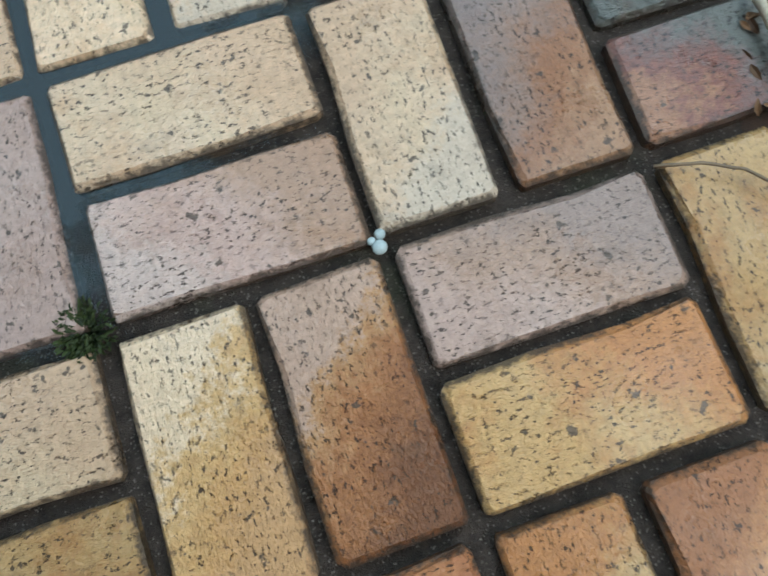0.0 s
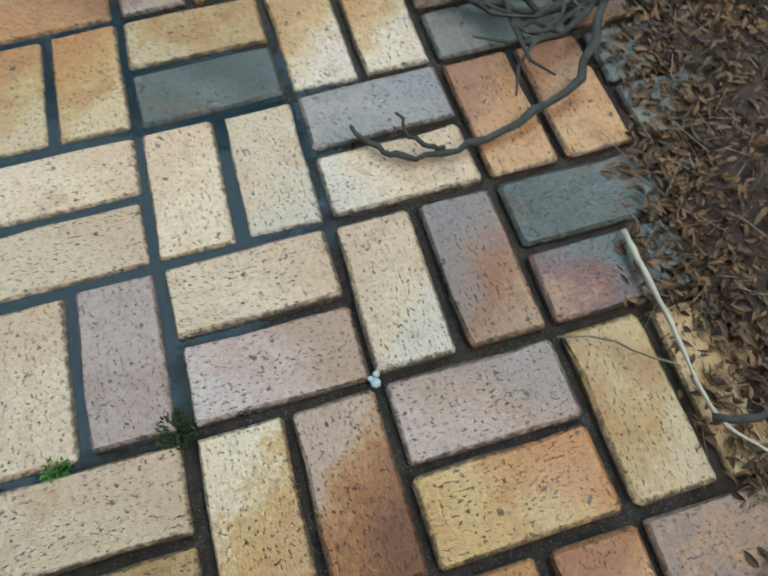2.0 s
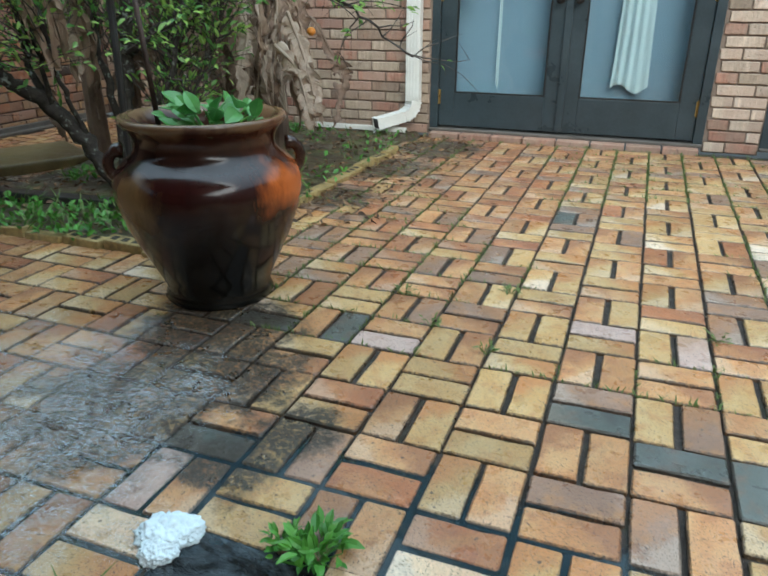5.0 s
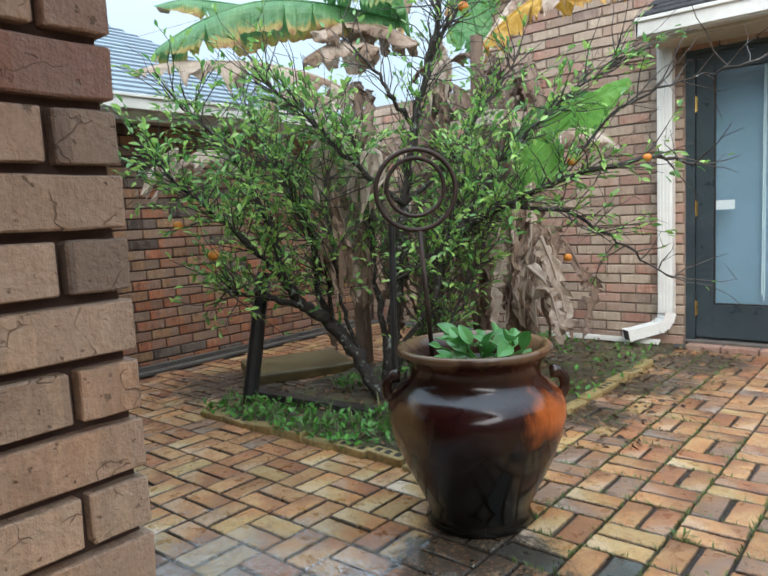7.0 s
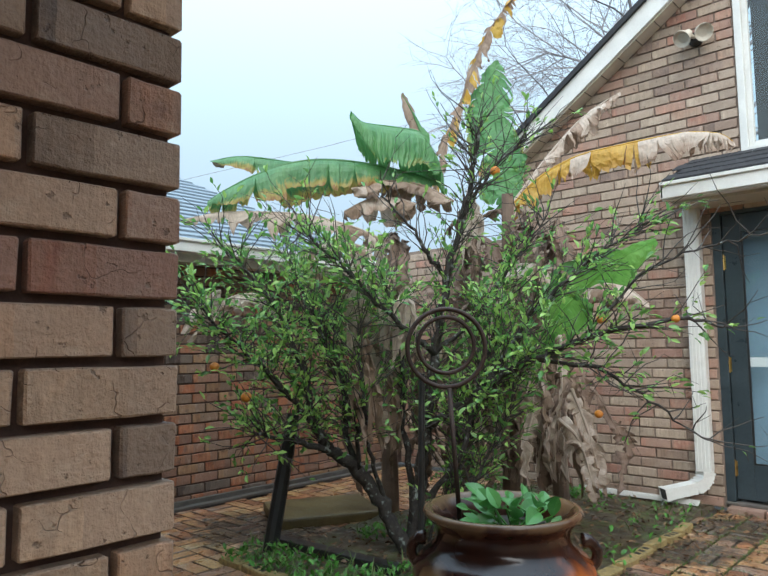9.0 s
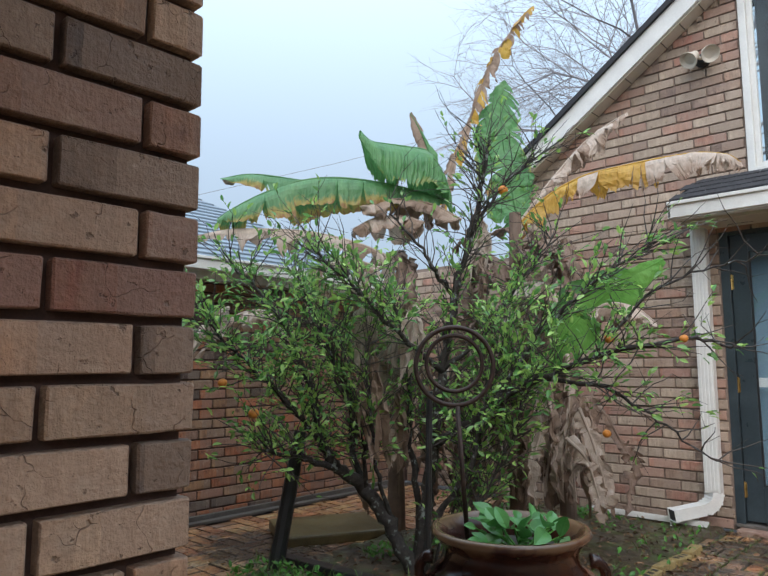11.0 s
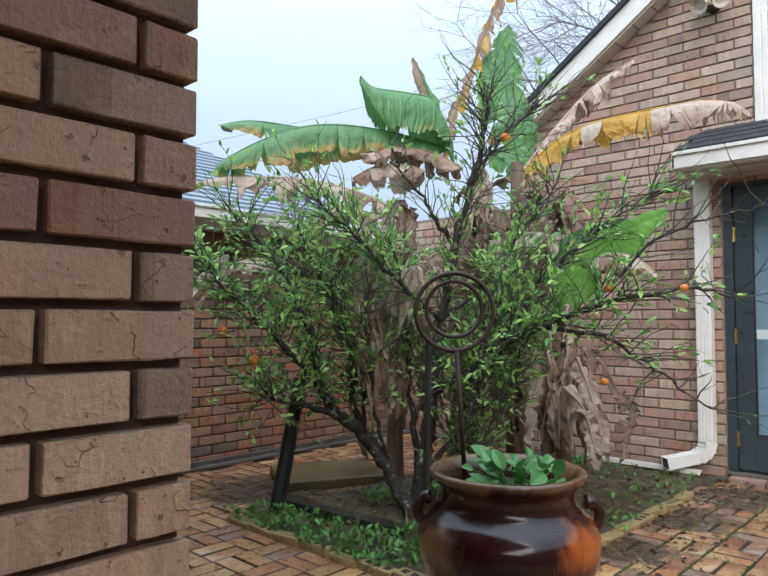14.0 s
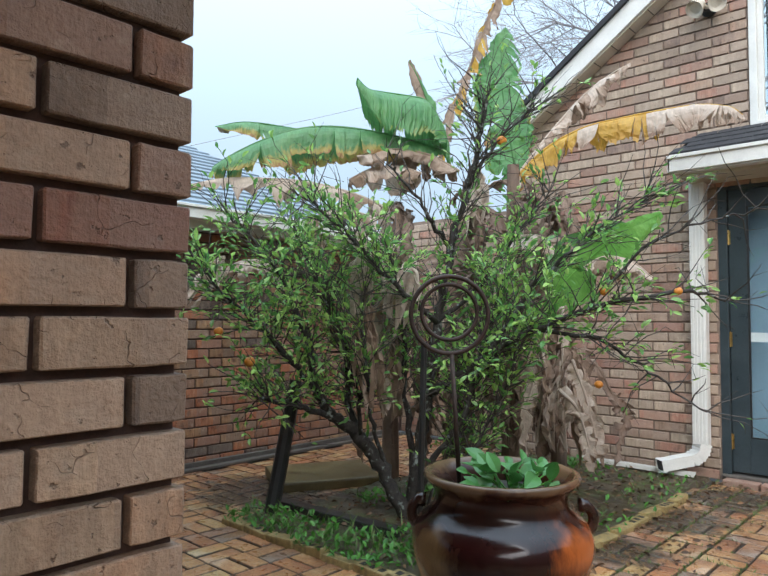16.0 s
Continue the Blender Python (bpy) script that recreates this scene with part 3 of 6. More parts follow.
def puddle_material():
    """Still murky water that thins to nothing at its shore."""
    n = Nodes("still_puddle_water")
    n.bump(n.noise(6, 3, 0.5, None, None, 2.5), 0.015, 0.02)
    n.done((0.018, 0.034, 0.042), 0.04, 0.0, IOR=1.33)
    mp = n.add("ShaderNodeMapping")
    mp.inputs["Location"].default_value = (0.72 / 0.86, -0.34 / 0.46, 0.0)
    mp.inputs["Scale"].default_value = (1 / 0.86, 1 / 0.46, 0.0)
    n.link(n.coord, mp.inputs["Vector"])
    far = n.add("ShaderNodeVectorMath")
    far.operation = "LENGTH"
    n.link(mp.outputs[0], far.inputs[0])
    depth = n.math("ADD", n.math("SUBTRACT", 0.95, far.outputs["Value"]), n.math("MULTIPLY", n.math("SUBTRACT", n.noise(20, 5, 0.7), 0.5), 0.5))
    clear = n.add("ShaderNodeBsdfTransparent")
    blend = n.add("ShaderNodeMixShader")
    n.link(n.ramp(depth, (0.0, 0), (0.13, 0.92)), blend.inputs[0])
    n.link(clear.outputs[0], blend.inputs[1])
    n.link(n.bsdf.outputs[0], blend.inputs[2])
    n.link(blend.outputs[0], n.tree.nodes["Material Output"].inputs[0])
    return n.mat


STILL = puddle_material()
TRICKLE = water_material("falling_water", (0.9, 0.95, 0.97), 1.0, 0.4, 40)


def film_material():
    """A skin of running water: clear, with a rippled sheen that thins out towards its shore."""
    n = Nodes("running_water_film")
    gloss = n.add("ShaderNodeBsdfGlossy")
    gloss.inputs["Roughness"].default_value = 0.07
    b = n.add("ShaderNodeBump")
    b.inputs["Strength"].default_value, b.inputs["Distance"].default_value = 0.5, 0.02
    n.link(n.math("ADD", n.noise(30, 3, 0.5, None, (1, 1.8, 1), 2.0), n.math("MULTIPLY", n.noise(85, 3, 0.6, None, (1, 1.5, 1), 1.0), 0.5)), b.inputs["Height"])
    n.link(b.outputs[0], gloss.inputs["Normal"])
    far = n.add("ShaderNodeVectorMath")
    far.operation = "DISTANCE"
    n.link(n.coord, far.inputs[0])
    far.inputs[1].default_value = (-1.78, 0.38, 0.0035)
    wet = n.math("SUBTRACT", n.math("ADD", n.noise(5, 5, 0.65), 0.35), n.math("MULTIPLY", far.outputs["Value"], 0.75))
    clear = n.add("ShaderNodeBsdfTransparent")
    blend = n.add("ShaderNodeMixShader")
    n.link(n.math("MULTIPLY", n.ramp(wet, (0.28, 0), (0.5, 1)), n.ramp(n.noise(26, 4, 0.65, None, (1, 2.0, 1), 2.5), (0.4, 0.1), (0.6, 0.56))), blend.inputs[0])
    n.link(clear.outputs[0], blend.inputs[1])
    n.link(gloss.outputs[0], blend.inputs[2])
    n.link(blend.outputs[0], n.tree.nodes["Material Output"].inputs[0])
    return n.mat


FILM = film_material()
def drain_material():
    """Murky brimming water: paler where the sky's reflection is painted in, wrinkled by the inflow."""
    n = Nodes("drain_water")
    wave = n.add("ShaderNodeTexWave")
    wave.wave_type = "RINGS"
    wave.inputs["Scale"].default_value, wave.inputs["Distortion"].default_value, wave.inputs["Detail"].default_value, wave.inputs["Detail Scale"].default_value = 9.0, 7.0, 3.0, 1.5
    mp = n.add("ShaderNodeMapping")
    mp.inputs["Location"].default_value = (0.98, -0.38, 0.0)
    n.link(n.coord, mp.inputs["Vector"])
    n.link(mp.outputs[0], wave.inputs["Vector"])
    # blue-grey patches: murk with the sky's reflection put into its colour
    sky_murk = n.ramp(n.noise(7, 4, 0.6, None, None, 1.5), (0.42, 0), (0.62, 1))
    ripple = n.math("ADD", n.math("MULTIPLY", wave.outputs["Fac"], 0.5), n.noise(60, 3, 0.6, None, (1, 2, 1), 1.5))
    n.bump(ripple, 1.0, 0.016)
    return n.done(n.mix(sky_murk, (0.016, 0.02, 0.022), (0.10, 0.13, 0.15)), 0.05, 0.0, IOR=1.33)


DRAINWATER = drain_material()


def glass_material():
    n = Nodes("window_glass")
    return n.done((0.85, 0.93, 0.95), 0.02, 0.0, Transmission_Weight=1.0, IOR=1.45)


GLASS = glass_material()

# ---- setting ----
M = 0.2032              # one square of the basket weave
WALL_Y = 4.62           # face of the gable wall
SIDE_X = -4.85          # face of the low wing's wall
NEAR_X, NEAR_Y = -1.139, -0.044   # corner of the porch wall
COURSE, LENGTH = 0.0747, 0.232

ground = part("ground", ([(-60, -60, -0.12), (60, -60, -0.12), (60, 60, -0.12), (-60, 60, -0.12)], [(0, 1, 2, 3)]), SOIL)
tagged(ground, "dark bare earth under and around the patio", "ground", kind="structure")
patio = part("patio", box(-4.84, 3.0, -3.0, 4.62, -0.1, -0.013), SAND)
tagged(patio, "wet basket-weave patio of orange and cream pavers", "patio", kind="structure")

# unseen: eave over the camera, stretched to shade the corner; back and side walls
porch = part("porch_ceiling", box(-4.8, 0.7, -3.2, 0.4, 2.5, 2.6), CREAM)
tagged(porch, "unseen cream eave stretched out to shade the brick corner", "ceiling", kind="structure")
back = part("wall_south", box(-4.8, 3.2, -3.2, -3.0, 0, 2.5), WALLBRICK["tan"])
tagged(back, "tan brick house wall behind the porch", "wall", kind="structure")
east = part("wall_east", box(3.0, 3.2, -3.0, 4.62, 0, 2.9), WALLBRICK["tan"])
tagged(east, "tan brick house wall beside the patio", "wall", kind="structure")

for b in (back, east):
    with_uv(b.data, [(0.5, 0.5)] * len(b.data.vertices))
RAKE = 0.69


def rake_z(x):
    return 3.145 + RAKE * (x + 3.03)


DOOR_X0, DOOR_X1, DOOR_Z1 = -1.81, 0.125, 2.11
WIN_X0, WIN_X1, WIN_Z0, WIN_Z1 = -1.58, -0.1, 2.48, 4.1
DOOR2_X0, DOOR2_X1 = 0.47, 2.5
gable = new("wall_north")
tagged(gable, "buff and pink brick gable wall with double doors", "wall", kind="structure")
core = []
Y0, Y1 = WALL_Y + 0.012, WALL_Y + 0.22
for x0, x1, z0, z1 in ((-4.85, DOOR_X0, 0, 1.75), (DOOR_X0, DOOR_X1, DOOR_Z1, 2.5), (DOOR_X1, DOOR2_X0, 0, 2.5), (DOOR2_X0, DOOR2_X1, 2.11, 2.5), (DOOR2_X1, 3.0, 0, 2.5)):
    core.append(box(x0, x1, Y0, Y1, z0, z1))
steps = [-4.85 + 0.11 * k for k in range(0, 43)]
for a, b in zip(steps, steps[1:]):
    lo = 1.75 if b <= DOOR_X0 + 0.05 else 2.5
    hi = max(lo + 0.01, rake_z((a + b) / 2) - 0.12) if b > -3.45 else 2.12
    if a >= WIN_X0 - 0.06 and b <= WIN_X1 + 0.06:
        core.append(box(a, b, Y0, Y1, WIN_Z1, max(hi, WIN_Z1 + 0.05)))
    else:
        core.append(box(a, b, Y0, Y1, lo, hi))
part("mortar", join(*core), MORTAR_LIGHT, gable)

# gable roof: rake board, soffit and shingles
gable_roof = thing("gable_roof", "cream rake board and soffit under dark shingles", "roof", kind="structure")


def sloped(x0, x1, y0, y1, up0, up1):
    """A bar along the rake, between two heights measured from its top edge."""
    v = [(x, y, rake_z(x) + u) for u in (up0, up1) for y in (y0, y1) for x in (x0, x1)]
    return v, box(0, 1, 0, 1, 0, 1)[1]


part("rake_board", sloped(-3.45, 0.4, 4.45, 4.48, -0.17, 0.0), WHITE, gable_roof, "cream painted rake board")
part("soffit", sloped(-3.45, 0.4, 4.48, 4.62, -0.185, -0.165), CREAM, gable_roof)
part("shingle_edge", sloped(-3.45, 0.4, 4.42, 5.4, 0.0, 0.05), SHINGLE, gable_roof, "black shingle edge")
for k in range(26):
    x = -3.4 + 0.145 * k
    part("soffit_seam", sloped(x, x + 0.004, 4.482, 4.61, -0.189, -0.185), PLANK, gable_roof)


def window_unit(name, x0, x1, z0, z1, label):
    w = thing(name, label, "window", kind="structure")
    f, y = 0.05, WALL_Y - 0.015
    part("window_frame", join(box(x0, x0 + f, y, y + 0.1, z0, z1, 0.006), box(x1 - f, x1, y, y + 0.1, z0, z1, 0.006),
                              box(x0 + f, x1 - f, y, y + 0.1, z1 - f, z1, 0.006), box(x0 + f, x1 - f, y, y + 0.1, z0, z0 + f, 0.006)), WHITE, w, "white painted frame")
    part("window_sash", join(box(x0 + f, x0 + f + 0.035, y + 0.03, y + 0.08, z0 + f, z1 - f, 0.004), box(x0 + f + 0.035, x1 - f, y + 0.03, y + 0.08, z0 + f, z0 + f + 0.04, 0.004)), WHITE, w)
    p = part("pane", box(x0 + f + 0.03, x1 - f, y + 0.05, y + 0.056, z0 + f + 0.03, z1 - f), GLASS, w)
    p.visible_shadow = False
    # dark panel painted as the shade of the room within
    part("room_back", box(x0 + f, x1 - f, y + 0.3, y + 0.32, z0, z1), DIMROOM, w)
    return w


window_unit("window_1", WIN_X0, WIN_X1, WIN_Z0, WIN_Z1, "white framed upper window in the brick gable")


def door_leaf(x0, x1, parent, hinge_at):
    y = WALL_Y + 0.03
    s, foot = 0.115, 0.24
    leaf = part("door_leaf", join(box(x0, x0 + s, y, y + 0.045, 0.07, 2.07, 0.004), box(x1 - s, x1, y, y + 0.045, 0.07, 2.07, 0.004),
                                  box(x0 + s, x1 - s, y, y + 0.045, 0.07, 0.07 + foot, 0.004), box(x0 + s, x1 - s, y, y + 0.045, 1.94, 2.07, 0.004)), DOOR, parent)
    p = part("pane", box(x0 + s - 0.005, x1 - s + 0.005, y + 0.018, y + 0.024, 0.07 + foot - 0.005, 1.945), GLASS, leaf, "large clear glass pane")
    p.visible_shadow = False
    part("glazing_bead", join(box(x0 + s, x0 + s + 0.012, y + 0.004, y + 0.018, 0.31, 1.94), box(x1 - s - 0.012, x1 - s, y + 0.004, y + 0.018, 0.31, 1.94),
                              box(x0 + s + 0.012, x1 - s - 0.012, y + 0.004, y + 0.018, 0.31, 0.322)), BLACK, leaf)
    for z in (0.28, 1.0, 1.73):
        part("hinge", join(tube([(hinge_at, y - 0.006, z - 0.055), (hinge_at, y - 0.006, z + 0.055)], 0.007, 8), box(hinge_at - 0.014, hinge_at + 0.014, y - 0.003, y, z - 0.05, z + 0.05)), BRASS, leaf, "brass hinge")
    return leaf


def double_door(name, x0, x1, label):
    d = thing(name, label, "door", kind="structure")
    y = WALL_Y + 0.005
    f = 0.06
    part("door_frame", join(box(x0, x0 + f, y, y + 0.12, 0.05, 2.11, 0.004), box(x1 - f, x1, y, y + 0.12, 0.05, 2.11, 0.004), box(x0 + f, x1 - f, y, y + 0.12, 2.07, 2.11, 0.004)), DOOR, d)
    mid = (x0 + x1) / 2
    a = door_leaf(x0 + f + 0.004, mid - 0.003, d, x0 + f + 0.002)
    b = door_leaf(mid + 0.003, x1 - f - 0.004, d, x1 - f - 0.002)
    part("astragal", box(mid - 0.025, mid + 0.025, y + 0.008, y + 0.024, 0.08, 2.06, 0.004), DOOR, d)
    for leaf, s in ((a, -1), (b, 1)):
        k = lathe([(0.0, 0.0), (0.03, 0.0), (0.03, 0.006), (0.012, 0.01), (0.012, 0.035), (0.026, 0.045), (0.028, 0.06), (0.02, 0.07), (0.0, 0.072)], 20)
        part("door_knob", moved(k, pose(mid + s * 0.063, y + 0.026, 0.96, 90, 0, 0)), BLACK, leaf, "black round knob")
    part("threshold", box(x0, x1, WALL_Y - 0.02, WALL_Y + 0.15, 0.03, 0.05, 0.006), PLANK, d)
    # its blue paints the sky reflection of the whole pane
    part("blind", box(x0 + 0.05, x1 - 0.05, WALL_Y + 0.18, WALL_Y + 0.2, 0.05, 2.1), SKYBLIND, d, "blind behind the glass, tinted as its blue sky reflection")
    return d


door_1 = double_door("door_1", DOOR_X0, DOOR_X1, "slate-painted glazed double doors, closed, in the brick gable")
double_door("door_2", DOOR2_X0, DOOR2_X1, "dark glazed double doors beyond the brick pier, closed")
def hung_cloth(x0, x1, y, z0, z1, folds, deep):
    """A cloth in soft upright folds, flared at its hem."""
    v, f, nx, nz = [], [], folds * 6, 10
    for j in range(nz + 1):
        t = j / nz
        for i in range(nx + 1):
            u = i / nx
            wide = 1 + 0.25 * (1 - t) ** 3
            v.append(((x0 + x1) / 2 + (u - 0.5) * (x1 - x0) * wide, y + deep * math.sin(u * folds * 2 * math.pi) * (0.6 + 0.4 * math.sin(5 * u)), z0 + (z1 - z0) * t + 0.03 * math.sin(u * 7) * (1 - t)))
    for j in range(nz):
        for i in range(nx):
            k = j * (nx + 1) + i
            f.append((k, k + 1, k + nx + 2, k + nx + 1))
    return v, f


# white cloths added behind the glass in place of pale reflections on it
part("curtain", hung_cloth(-0.50, -0.30, WALL_Y + 0.13, 0.38, 2.05, 4, 0.014), GLINTCLOTH, door_1, "white cloth folds standing for a reflection in the glass", smooth=True)
part("curtain", hung_cloth(-1.345, -1.325, WALL_Y + 0.14, 0.36, 2.05, 1, 0.006), GLINTCLOTH, door_1, "narrow white cloth standing for a light line in the glass", smooth=True)
part("notice", box(-1.625, -1.50, WALL_Y + 0.056, WALL_Y + 0.058, 0.985, 1.05), PAPER, door_1, "small white paper notice behind the glass")
for k in range(8):
    x = DOOR_X0 + 0.03 + 0.237 * k
    b = part("brick", moved(box(0, 0.225, 0, 0.1, -0.04, 0.03, 0.006), pose(x, WALL_Y - 0.11, 0)), WALLBRICK["pink"], gable, "worn threshold brick")
    with_uv(b.data, [(0.5, 0.5)] * len(b.data.vertices))

# porch roof over the doors
canopy = thing("door_canopy", "shingled lean-to canopy with white gutter over the doors", "canopy")
part("gutter", join(box(-2.0, 2.9, 4.17, 4.19, 2.16, 2.27, 0.004), box(-2.0, 2.9, 4.19, 4.27, 2.15, 2.165), box(-2.0, 2.9, 4.155, 4.175, 2.25, 2.275, 0.004), box(-2.0, -1.985, 4.17, 4.28, 2.16, 2.27)), WHITE, canopy, "white metal gutter")
part("fascia", box(-1.96, 2.9, 4.28, 4.31, 2.13, 2.28, 0.004), CREAM, canopy)
part("soffit", box(-1.96, 2.9, 4.31, 4.62, 2.13, 2.15), CREAM, canopy, "tan boarded soffit")
part("deck", ([(-1.97, 4.2, 2.28), (2.9, 4.2, 2.28), (2.9, 4.62, 2.5), (-1.97, 4.62, 2.5), (-1.97, 4.2, 2.255), (2.9, 4.2, 2.255), (2.9, 4.62, 2.475), (-1.97, 4.62, 2.475)],
              [(0, 1, 2, 3), (7, 6, 5, 4), (0, 4, 5, 1), (1, 5, 6, 2), (2, 6, 7, 3), (3, 7, 4, 0)]), SHINGLE, canopy)
part("side_trim", ([(-1.975, 4.2, 2.16), (-1.975, 4.62, 2.16), (-1.975, 4.62, 2.48), (-1.975, 4.2, 2.26), (-1.96, 4.2, 2.16), (-1.96, 4.62, 2.16), (-1.96, 4.62, 2.48), (-1.96, 4.2, 2.26)],
                   [(0, 3, 2, 1), (4, 5, 6, 7), (0, 1, 5, 4), (1, 2, 6, 5), (2, 3, 7, 6), (3, 0, 4, 7)]), CREAM, canopy)
rs = random.Random(5)
for row in range(4):
    for k in range(34):
        x = -1.99 + 0.145 * k + (0.07 if row % 2 else 0)
        t0, t1 = row / 4, (row + 1) / 4 + 0.06
        y0, y1 = 4.18 + 0.44 * t0, 4.18 + 0.44 * min(t1, 1)
        z0, z1 = 2.292 + 0.23 * t0, 2.284 + 0.23 * min(t1, 1)
        e = rs.uniform(0, 0.004)
        part("shingle", ([(x, y0, z0 + e), (x + 0.14, y0, z0 + e), (x + 0.14, y1, z1), (x, y1, z1), (x, y0, z0 - 0.008), (x + 0.14, y0, z0 - 0.008)], [(0, 1, 2, 3), (0, 4, 5, 1)]), SHINGLE, canopy)


def sweep(path, half_n, half_y, y):
    """A rectangular duct along a path of (x, z)."""
    verts, faces = [], []
    pts = [Vector((a, 0, b)) for a, b in path]
    for n, p in enumerate(pts):
        d = (pts[min(n + 1, len(pts) - 1)] - pts[max(n - 1, 0)]).normalized()
        q = Vector((d.z, 0, -d.x))
        for a, b in ((-1, -1), (1, -1), (1, 1), (-1, 1)):
            verts.append(p + q * half_n * a + Vector((0, y + half_y * b, 0)))
    for n in range(len(pts) - 1):
        for k in range(4):
            a, b = n * 4 + k, n * 4 + (k + 1) % 4
            faces.append((a, b, b + 4, a + 4))
    return verts, faces


downspout = thing("downspout", "white fluted metal downspout with curved outlet at the wall", "downspout")
SX, SY = -1.925, 4.565
OUT = Vector((-0.66, -0.72, -0.17)).normalized()     # the way the outlet points


def duct(points, wide, deep):
    """A rectangular duct along points, turning towards the outlet's way."""
    across = Vector((0, 0, 1)).cross(OUT).normalized()
    verts, faces = [], []
    for n, p in enumerate(points):
        d = (points[min(n + 1, len(points) - 1)] - points[max(n - 1, 0)]).normalized()
        up = across.cross(d)
        for a, b in ((-1, -1), (1, -1), (1, 1), (-1, 1)):
            verts.append(p + across * wide * a + up * deep * b)
    for n in range(len(points) - 1):
        for k in range(4):
            a, b = n * 4 + k, n * 4 + (k + 1) % 4
            faces.append((a, b, b + 4, a + 4))
    return verts, faces


part("pipe", join(sweep([(SX, 2.2), (SX, 0.25)], 0.052, 0.036, SY), *[box(SX + o - 0.006, SX + o + 0.006, SY - 0.041, SY - 0.035, 0.27, 2.16) for o in (-0.036, -0.012, 0.012, 0.036)]), WHITE, downspout)
top = Vector((SX, SY, 0.255))
knee = [top, top + Vector((0, 0, -0.04)), top + OUT * 0.02 + Vector((0, 0, -0.07)), top + OUT * 0.05 + Vector((0, 0, -0.09)), top + OUT * 0.09 + Vector((0, 0, -0.098))]
crimps = [duct([a.lerp(b, 0.3), a.lerp(b, 0.65)], 0.053, 0.044) for a, b in zip(knee, knee[1:])]
part("elbow", join(duct(knee, 0.048, 0.039), *crimps), WHITE, downspout, "crimped white elbow")
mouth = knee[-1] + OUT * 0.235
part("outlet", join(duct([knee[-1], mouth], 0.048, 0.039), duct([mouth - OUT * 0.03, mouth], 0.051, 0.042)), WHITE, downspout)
# black plate just inside the mouth stands for the hollow's shade
part("outlet_dark", duct([mouth - OUT * 0.01, mouth - OUT * 0.008], 0.046, 0.037)[0:1] + ([(4, 5, 6, 7), (3, 2, 1, 0)],), BLACK, downspout, "black plate standing for the shade inside the outlet")
trickle = part("water_trickle", tube(curve([mouth + Vector((0.01, 0, -0.03)), mouth + Vector((-0.012, -0.015, -0.07)), Vector((mouth.x - 0.016, mouth.y - 0.02, 0.005))]), 0.008, 6), TRICKLE)
tagged(trickle, "thin trickle of water under the outlet", "water")
rail = part("loose_gutter_length", moved(join(box(-0.42, 0.42, -0.02, 0.02, 0, 0.012), box(-0.42, 0.42, -0.024, -0.02, 0, 0.03), box(-0.42, 0.42, 0.02, 0.024, 0, 0.03)), pose(-2.36, 4.43, 0.036, 0, 0.5, 2)), WHITE)
tagged(rail, "length of white metal strip lying along the wall foot", "metal strip")

flood = thing("flood_light", "cream twin floodlight fixed on the gable brick", "floodlight")
FX, FZ = -1.835, 3.42
part("mount", moved(lathe([(0.0, 0), (0.055, 0), (0.055, 0.02), (0.03, 0.04), (0, 0.042)], 20), pose(FX, WALL_Y - 0.002, FZ, 90, 0, 0)), BLACK, flood)
for s in (-1, 1):
    arm = tube([(FX, WALL_Y - 0.03, FZ), (FX + s * 0.035, WALL_Y - 0.07, FZ + 0.03)], 0.014, 10)
    head = lathe([(0.0, 0.0), (0.028, 0.0), (0.034, 0.03), (0.05, 0.075), (0.063, 0.1), (0.065, 0.115), (0.058, 0.112), (0.04, 0.09), (0, 0.085)], 24)
    part("lamp_head", join(arm, moved(head, look((FX + s * 0.035, WALL_Y - 0.06, FZ + 0.045), (FX + s * 0.17 + 0.05, WALL_Y - 0.3, FZ - 0.16)) @ pose(0, 0, 0, 180, 0, 0))), CREAM, flood, "cream bullet lamp head")

# low wing with its eave and pale shingle roof
wing = thing("wall_west", "damp dark red brick wall of the low wing", "wall", kind="structure")
part("mortar", box(SIDE_X - 0.2, SIDE_X - 0.012, -3.2, 4.84, 0, 1.9), MORTAR, wing)
wing_roof = thing("wing_roof", "pale blue-grey shingle hip roof with white gutter", "roof", kind="structure")
part("gutter", join(box(-4.5, -4.48, -2.0, 4.2, 1.84, 1.93, 0.004), box(-4.58, -4.5, -2.0, 4.2, 1.84, 1.852), box(-4.485, -4.465, -2.0, 4.2, 1.915, 1.935, 0.003)), WHITE, wing_roof, "white metal gutter")
part("fascia", box(-4.61, -4.585, -2.0, 4.2, 1.78, 1.93), WHITE, wing_roof)
part("soffit", box(SIDE_X, -4.61, -2.0, 4.2, 1.8, 1.82), CREAM, wing_roof)
slope = 0.6
EX, EZ = -4.55, 1.93
courses = []
for k in range(40):
    x0, x1 = EX - 0.084 * k, EX - 0.084 * (k + 1) - 0.012
    y1 = 4.2 - 0.084 * k
    z0, z1 = EZ + slope * 0.084 * k + 0.012, EZ + slope * 0.084 * (k + 1) + 0.002
    courses.append(([(x0, -2, z0), (x0, y1, z0), (x1, y1 - 0.084, z1), (x1, -2, z1), (x0, -2, z0 - 0.012), (x0, y1, z0 - 0.012)], [(0, 1, 2, 3), (0, 4, 5, 1)]))
for n, c in enumerate(courses):
    part("shingle_course", c, ROOFSLATE, wing_roof)
